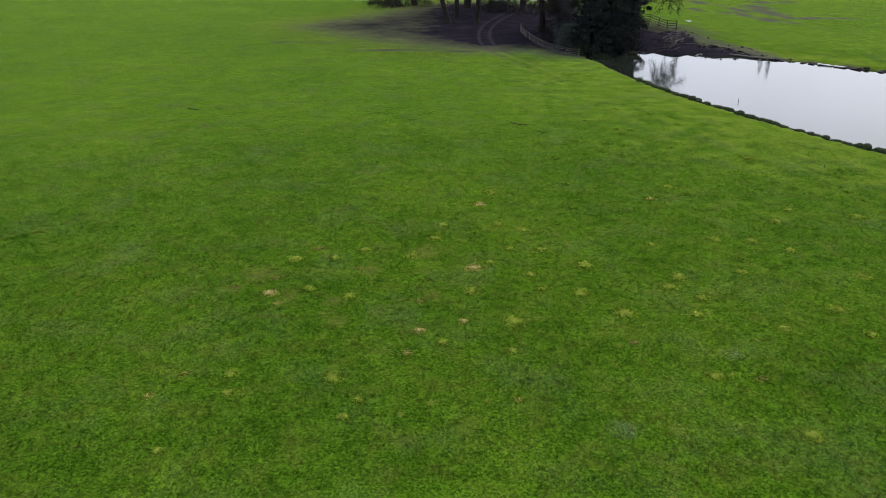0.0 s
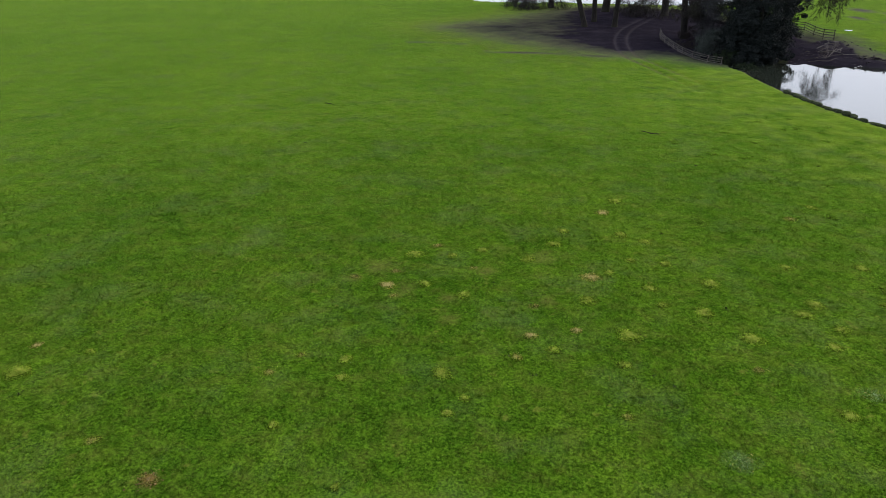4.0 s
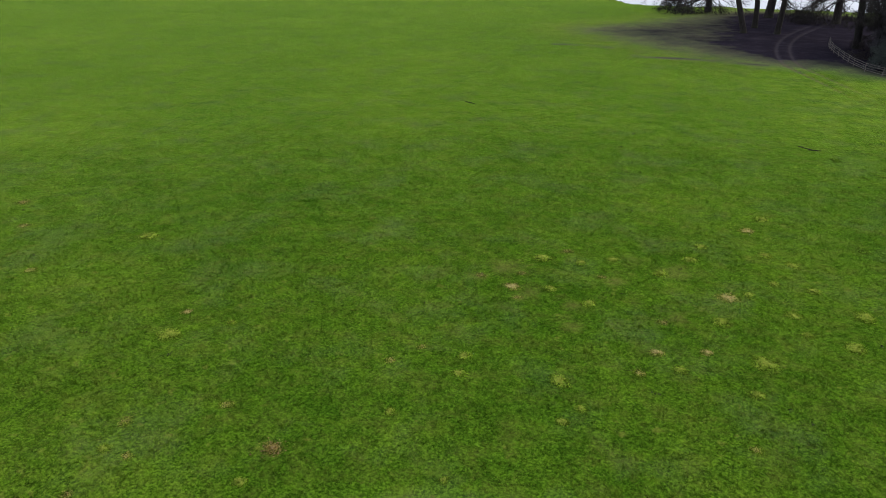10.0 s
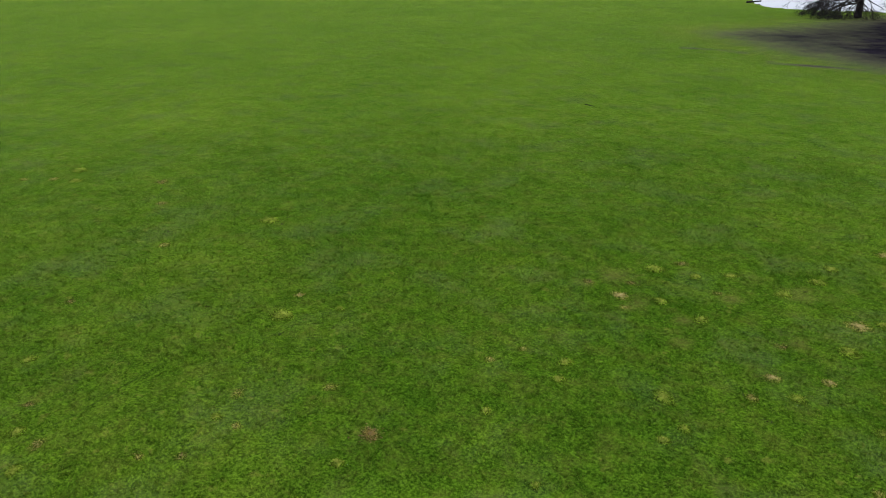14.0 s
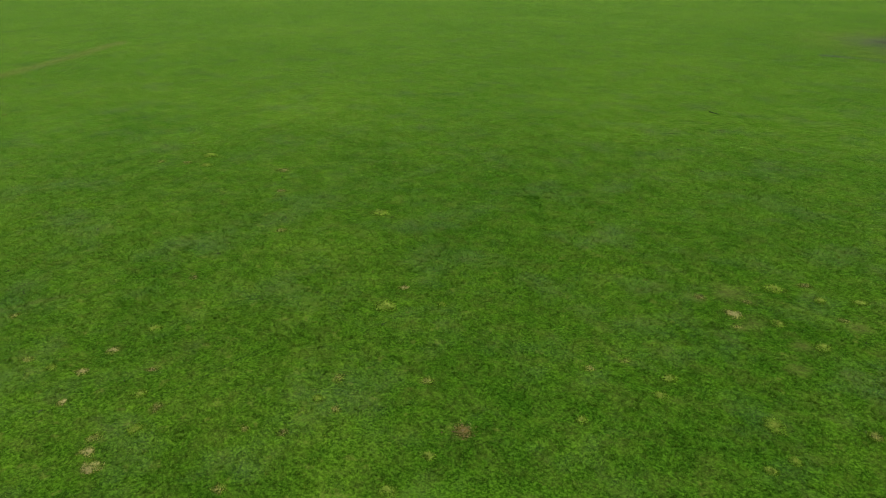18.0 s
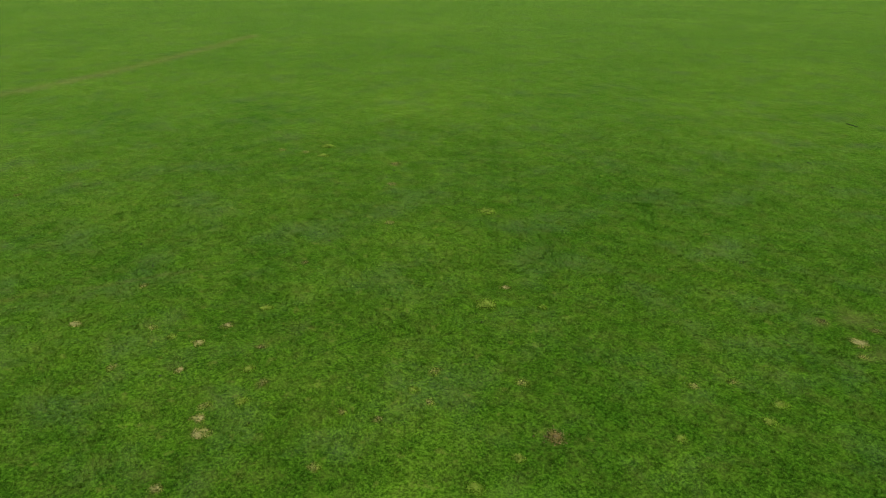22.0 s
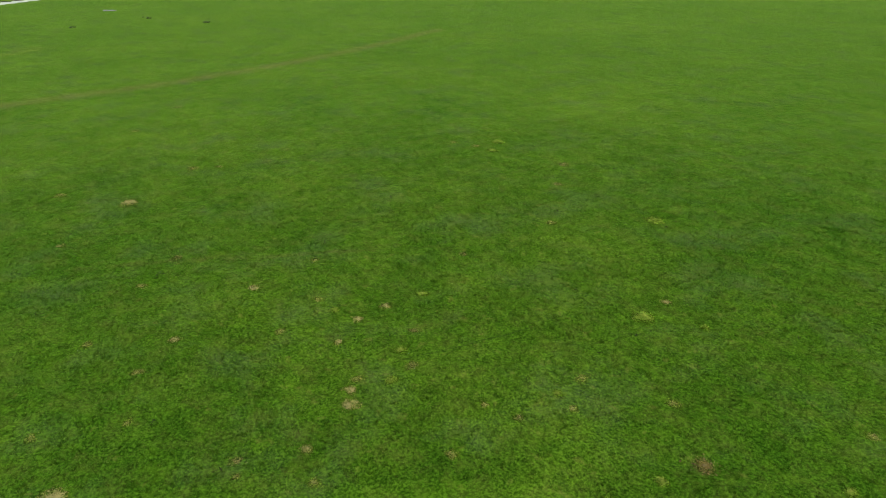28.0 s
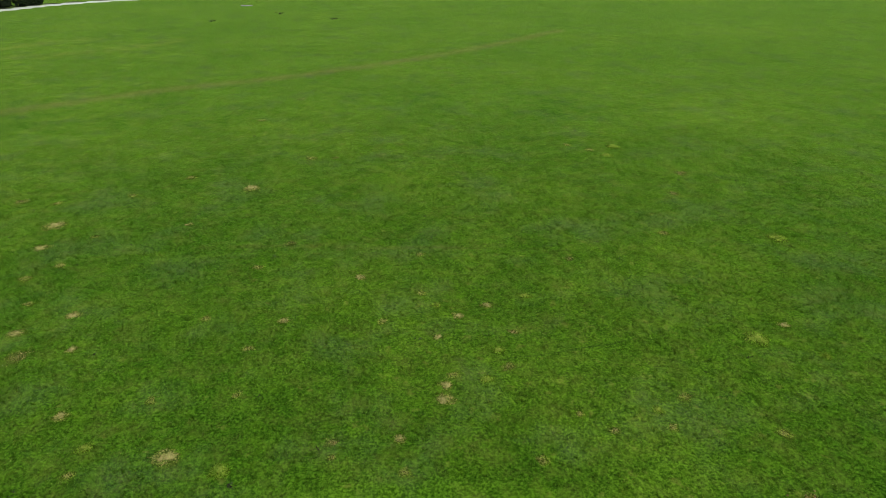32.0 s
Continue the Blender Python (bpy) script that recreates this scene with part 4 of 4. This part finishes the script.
bare_tree(-6.2, 159.5, 17, 0.85, (0.02, 0), 11, 1.1, low=((160, 3.0, 10), (172, 3.6, 9), (185, 2.8, 10), (198, 3.2, 9), (212, 3.8, 9), (228, 3.0, 10), (250, 3.2, 7), (300, 3.6, 7)), label="leafless tree with drooping lower branches near the lake")
bare_tree(0.9, 125.2, 19, 0.62, (-0.24, 0.02), 12, 0.5, label="leafless tree leaning over trampled earth")
bare_tree(2.6, 133.6, 20, 0.62, (-0.03, 0), 13, 0.4)
bare_tree(5.1, 152.5, 22, 1.05, (0.02, 0), 14, 0.5, low=((340, 3.6, 8), (20, 3.8, 8)), label="leafless tree with a broad dark trunk")
bare_tree(5.9, 125.5, 19, 0.60, (0.05, 0), 15, 0.4, label="leafless tree with a moss-stained trunk beside wheel ruts")
bare_tree(16.0, 145.5, 20, 0.9, (0.02, 0), 16, 0.5, low=((180, 4.2, 8), (215, 4.0, 8), (270, 4.2, 7)))
bare_tree(15.6, 113.0, 20, 0.68, (0.0, 0), 17, 0.5, BARK_DARK, label="leafless dark tree standing behind the rail fence")
bare_tree(30.0, 114.0, 14, 0.55, (0.10, 0), 18, 1.0, BARK_DARK, ((355, 8.2, 7), (320, 8.6, 6)), "leafless dark tree overhanging the pond's end")
for i, (tx, ty, tall) in enumerate([(58.6, 178.5, 18.0), (80.0, 178.0, 16.5), (82.2, 178.5, 17.5)]):
    leafy("slim_tree", tx, ty, tall, 1.0 if i == 0 else 0.65, 80 + i, HEDGE, 150, 60, 0.16, "tall slim dark tree beyond the pasture", "tree", 0.1)

for i, (tx, ty, tall) in enumerate([(16.8, 105.5, 6), (18.4, 112.0, 7), (22.5, 113.0, 8), (19.0, 120.0, 7), (26.0, 118.0, 8), (12.5, 152.0, 6), (20.0, 152.0, 7)]):
    bare_tree(tx, ty, tall, 0.17, (0.1 * (-1) ** i, 0.05), 90 + i, 0.5, BARK_DARK, ((40, 1.2, 3), (160, 1.4, 3), (280, 1.0, 3)), "leafless dark thicket sapling among the trees")

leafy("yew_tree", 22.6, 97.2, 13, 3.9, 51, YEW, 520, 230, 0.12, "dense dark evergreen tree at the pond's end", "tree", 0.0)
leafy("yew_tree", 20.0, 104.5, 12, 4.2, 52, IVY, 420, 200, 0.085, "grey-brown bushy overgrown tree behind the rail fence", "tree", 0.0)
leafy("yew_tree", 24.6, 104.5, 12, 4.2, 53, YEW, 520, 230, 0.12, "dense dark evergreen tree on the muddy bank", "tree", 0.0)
leafy("yew_tree", 19.0, 110.0, 11, 3.0, 58, IVY, 320, 180, 0.085, "grey-brown bushy overgrown tree behind the rail fence", "tree", 0.0)
leafy("grey_shrub", 17.7, 98.9, 3.5, 2.7, 54, SHRUB, 170, 100, 0.09, "grey-green bushy shrub under dark evergreens", "shrub")
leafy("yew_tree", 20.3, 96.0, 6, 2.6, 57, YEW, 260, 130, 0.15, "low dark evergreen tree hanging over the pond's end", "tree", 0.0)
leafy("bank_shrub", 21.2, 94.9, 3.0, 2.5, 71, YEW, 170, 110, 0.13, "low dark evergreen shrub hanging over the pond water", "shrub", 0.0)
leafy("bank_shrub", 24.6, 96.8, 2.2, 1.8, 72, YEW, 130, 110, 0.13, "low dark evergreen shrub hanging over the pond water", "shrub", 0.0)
leafy("bramble", 20.6, 91.5, 1.4, 1.7, 55, HEDGE, 70, 90, 0.09, "low dark bramble on the pond bank", "shrub", 0.0)
leafy("bramble", 19.0, 94.5, 1.8, 1.8, 56, HEDGE, 70, 90, 0.09, "low dark bramble on the pond bank", "shrub", 0.0)
for i, (hx, hy, hh, hw) in enumerate([(-161.0, -54.0, 4, 2.3), (-164.4, -51.2, 4.5, 2.2), (-167.4, -48.3, 4, 2.1), (-170.2, -45.5, 4.2, 2.0), (-172.6, -43.2, 3.4, 1.6), (-172, -53, 7, 4)]):
    leafy("hedge_shrub", hx, hy, hh, hw, 60 + i, HEDGE, 170, 80, 0.2, "dark dense evergreen shrub beside the gravel road", "shrub", 0.0)


# ---- fences and timbers ----
def box_mesh(name, sx, sy, sz, mat, taper=0.0):
    bm = bmesh.new()
    bmesh.ops.create_cube(bm, size=1.0)
    for v in bm.verts:
        k = 1 - taper if v.co.z > 0 else 1
        v.co = Vector((v.co.x * sx * k, v.co.y * sy * k, v.co.z * sz))
    bmesh.ops.bevel(bm, geom=bm.edges[:], offset=min(sx, sy, sz) * 0.12, segments=1, affect="EDGES")
    me = bpy.data.meshes.new(name)
    bm.to_mesh(me)
    bm.free()
    me.materials.append(mat)
    return me


def rail_fence(line, high, rails, mat, label, gap=2.3, thick=1.0, post_wide=0.11):
    ob = tagged(new("rail_fence"), label, "fence")
    pts = []
    for (ax, ay), (bx, by) in zip(line[:-1], line[1:]):
        k = max(1, round(math.hypot(bx - ax, by - ay) / gap))
        pts += [(ax + (bx - ax) * i / k, ay + (by - ay) * i / k) for i in range(k)]
    pts.append(line[-1])
    pts = [Vector((a, b, height_at(a, b))) for a, b in pts]
    rd = random.Random(5)
    post = box_mesh("post", post_wide, post_wide * 0.9, high + 0.35, mat, 0.1)
    for p in pts:
        part("post", post, ob).matrix_basis = pose(p.x, p.y, p.z + high / 2 - 0.12, rd.uniform(-4, 4), rd.uniform(-4, 4), rd.uniform(0, 90))
    for a, b in zip(pts[:-1], pts[1:]):
        rail = box_mesh("rail", (b - a).length + 0.12, 0.035 * thick, 0.055 * thick, mat)
        for i in range(rails):
            up = Vector((0, 0, high * (0.22 + 0.72 * i / (rails - 1)) + rd.uniform(-0.03, 0.03)))
            m = (b - a).to_track_quat("X", "Z").to_matrix().to_4x4()
            part("rail", rail, ob).matrix_basis = Matrix.Translation((a + b) / 2 + up) @ m @ pose(0, 0.08, 0, 0, rd.uniform(-0.6, 0.6), 0)
    return ob


rail_fence([(12.4, 115.5), (12.1, 111), (12.3, 107.3), (13.0, 102.5), (13.8, 99), (14.7, 96), (16.1, 93), (17.4, 91)], 1.0, 4, PALE_WOOD, "weathered grey four-rail timber fence along the bank", thick=0.7, post_wide=0.065)
rail_fence([(33.2, 128), (35.6, 124.5), (36.2, 121.3), (36.7, 118.2), (37.3, 115.3)], 1.5, 4, DARK_WOOD, "dark timber rail fence above the muddy bank", thick=1.8)


def log(x, y, length, radius, turn, tilt, mat, label, name="fallen_pole", lift=0.0):
    verts, faces = [], []
    k = 6
    pts = [Vector((length * (i / k - 0.5), 0.05 * length * math.sin(i * 1.3) * 0.4, 0.02 * math.sin(i * 2.1))) for i in range(k + 1)]
    tube(verts, faces, pts, [radius * (1 - 0.35 * i / k) for i in range(k + 1)], 8)
    faces += [tuple(range(7, -1, -1)), tuple(range(k * 8, k * 8 + 8))]
    ob = new(name, mesh_of(name, verts, faces, mat, False))
    ob.matrix_basis = pose(x, y, max(height_at(x, y), WATER_LEVEL - 0.03) + radius * 0.8 + lift, 0, tilt, turn)
    return tagged(ob, label, "log")


log(39.9, 92.0, 5.6, 0.11, -41, 0, PALE_WOOD, "pale fallen log along the foot of the bank", "fallen_log", 0.1)
log(6.1, 55.3, 1.5, 0.03, -35, 0, BARK, "dark rotting branch lying in the grass", "fallen_branch")
log(25.3, 44.0, 0.8, 0.03, 60, -12, BARK, "dark rotting branch lying in the grass", "fallen_branch")
log(6.5, 55.0, 0.9, 0.03, 10, 0, BARK, "dark rotting branch lying in the grass", "fallen_branch")
log(-22.0, 60.5, 1.1, 0.03, -20, 0, BARK, "dark rotting branch lying in the grass", "fallen_branch")
log(-158.0, 0.2, 2.4, 0.12, 74, 0, GREY_WOOD, "pale bleached log lying on the pasture", "bleached_log")


log(-28.6, 181.5, 3.2, 0.22, 20, -6, BARK, "dark fallen trunk on the lake shore", "fallen_log", 0.25)
log(-26.9, 180.6, 1.6, 0.16, -40, 12, PALE_WOOD, "pale broken log on the lake shore", "fallen_log", 0.2)
log(33.8, 94.0, 1.1, 0.026, 30, -14, WHITE_WOOD, "bleached dead branch lying in the water", "fallen_branch", 0.12)
log(34.3, 94.1, 0.8, 0.022, 75, 12, WHITE_WOOD, "bleached dead branch lying in the water", "fallen_branch", 0.12)
log(46.6, 86.1, 1.7, 0.10, -45, 0, WHITE_WOOD, "bleached plank at the foot of the far bank", "bleached_plank", 0.06)
log(47.8, 84.9, 1.4, 0.09, -45, 0, WHITE_WOOD, "bleached plank at the foot of the far bank", "bleached_plank", 0.06)


def broken_hurdle(x, y):
    """A short length of rails leaning on the bank, with one brace fallen aside."""
    ob = tagged(new("broken_hurdle"), "broken pale wooden hurdle leaning on the muddy bank", "hurdle")
    ob.matrix_basis = pose(x, y, height_at(x, y), -14, 0, -25)
    bars = [("post", (-0.55, 0, -0.2), (-0.4, 0, 1.3), 0.06), ("post", (0.5, 0, -0.2), (0.42, 0, 1.2), 0.06), ("rail", (-0.8, -0.05, 0.45), (0.9, -0.05, 0.55), 0.05),
            ("rail", (-0.9, -0.05, 0.8), (0.8, -0.05, 0.95), 0.05), ("rail", (-0.6, -0.05, 1.2), (0.9, -0.05, 1.12), 0.05), ("brace", (-1.6, -0.5, 0.0), (-0.2, 0.1, 1.0), 0.05)]
    for name, p, q, r in bars:
        verts, faces = [], []
        tube(verts, faces, [Vector(p), (Vector(p) + Vector(q)) / 2 + Vector((0.01, 0.02, 0)), Vector(q)], [r, r * 0.95, r * 0.85], 7)
        faces += [tuple(range(6, -1, -1)), tuple(range(14, 21))]
        part(name, mesh_of(name, verts, faces, PALE_WOOD), ob)


broken_hurdle(34.6, 107.5)


def brushwood_pile(x, y, count, seed):
    """Poles and sticks thrown down the slope of the bank."""
    rd = random.Random(seed)
    ob = tagged(new("brushwood_pile"), "loose pile of weathered poles and sticks on the muddy bank", "brushwood")
    ob.matrix_basis = pose(x, y, height_at(x, y))
    for _ in range(count):
        cx, cy, long, a = rd.gauss(0, 1.0), rd.gauss(0, 1.9), rd.uniform(0.9, 2.8), radians(rd.gauss(50, 28))
        lift = height_at(x + cx, y + cy) - height_at(x, y) + rd.uniform(0.06, 0.45)
        way = Vector((math.cos(a), math.sin(a), rd.uniform(-0.18, 0.35))) * long / 2
        mid = Vector((cx, cy, lift))
        verts, faces = [], []
        r = rd.uniform(0.022, 0.05)
        tube(verts, faces, [mid - way, mid + Vector((rd.uniform(-0.06, 0.06), rd.uniform(-0.06, 0.06), 0.03)), mid + way], [r, r * 0.9, r * 0.6], 6)
        faces += [tuple(range(5, -1, -1)), tuple(range(12, 18))]
        part("stick", mesh_of("stick", verts, faces, rd.choice((PALE_WOOD, DARK_WOOD, DARK_WOOD, BARK))), ob)


brushwood_pile(33.4, 104.0, 24, 5)
brushwood_pile(31.0, 99.0, 14, 6)


def bank_ledge():
    """The crumbling lip of the far bank, undercut above the water."""
    line = CUT
    rs = np.random.default_rng(61)
    verts, faces = [], []
    for i, (x, y) in enumerate(line):
        ahead = line[min(i + 1, len(line) - 1)] - line[max(i - 1, 0)]
        out = np.array([ahead[1], -ahead[0]]) / np.hypot(*ahead)
        if out[1] > 0:
            out = -out
        x, y = x + rs.uniform(-0.25, 0.25), y + rs.uniform(-0.25, 0.25)
        top = height_at(x - out[0] * 0.9, y - out[1] * 0.9)
        low = rs.uniform(0.0, 0.16)
        for off, z in ((-1.2, top - 0.12), (-0.35, top + 0.04 - low), (0.12, top + 0.02 - low), (0.16, top - 0.12 - low), (-0.06, top - 0.35), (0.04, -0.9)):
            j = rs.uniform(-0.08, 0.08)
            verts.append((x + out[0] * (off + j), y + out[1] * (off + j), z + rs.uniform(-0.03, 0.03) + 0.15 * value_noise(np.array([x / 2]), np.array([y / 2]), 63)[0]))
        if i:
            o, q = (i - 1) * 6, i * 6
            faces += [(o + k, q + k, q + k + 1, o + k + 1) for k in range(5)]
    return tagged(new("bank_ledge", mesh_of("bank_ledge", verts, faces, CUT_EARTH)), "crumbling dark earth lip of the far pond bank", "bank", kind="structure")


CUT_EARTH = hump_material("cut_earth", (0.006, 0.0048, 0.0055), (0.026, 0.021, 0.021))
bank_ledge()
stake = new("stake", mesh_of("stake", *(lambda v, f: (tube(v, f, [Vector((0, 0, -1.2)), Vector((0.02, 0, 0.0)), Vector((0.05, 0.02, 0.32))], [0.032, 0.032, 0.026], 7), (v, f))[1])([], []), PALE_WOOD))
stake.matrix_basis = pose(28.2, 66.0, WATER_LEVEL)
tagged(stake, "slim grey stake standing in the pond water", "stake")


# ---- dung ----
def dung():
    rs = np.random.default_rng(91)
    k = 90
    a, r = np.radians(rs.uniform(-40, 116, k)), np.sqrt(rs.uniform(16 ** 2, 60 ** 2, k))
    known = [(-15.8, -1.8, 1.6), (-19.7, -1.0, 1.2), (-21.9, 5.0, 1.3), (11.8, 20.0, 1.3), (-30.7, 0.0, 1.4), (-31.1, 7.8, 1.4), (-129.3, 14.8, 6), (-140.0, 6.2, 6), (-130.5, -5.8, 5)]
    x = np.append(-r * np.sin(a), [q[0] for q in known])
    y = np.append(r * np.cos(a), [q[1] for q in known])
    size = np.append(np.ones(k), [q[2] for q in known])
    z = terrain(x, y)
    tris = []
    for i in range(len(x)):
        for _ in range(9 + int(6 * (size[i] - 1))):
            c = np.array([x[i], y[i], z[i] + 0.03 * size[i]]) + size[i] * rs.normal(0, 1, 3) * np.array([0.05, 0.05, 0.015])
            tris.append(c + rs.normal(0, 0.025 * size[i] ** 0.7, (3, 3)))
    return tagged(new("dung", tri_mesh("dung", np.array(tris), DUNG)), "small dark dung heaps scattered in the grass", "dung", kind="stuff")


dung()


def puddle():
    ring = [(43.4 + 0.6 * math.cos(a) * (1 + 0.15 * math.sin(3 * a)), 128.1 + 0.7 * math.sin(a)) for a in (i * math.pi / 12 for i in range(24))]
    z = max(height_at(a, b) for a, b in ring) + 0.02
    verts = [(43.4, 128.1, z)] + [(a, b, z) for a, b in ring]
    faces = [(0, 1 + i, 1 + (i + 1) % 24) for i in range(24)]
    return tagged(new("puddle", mesh_of("puddle", verts, faces, WATER)), "small puddle shining on the far pasture", "puddle", kind="structure")


puddle()
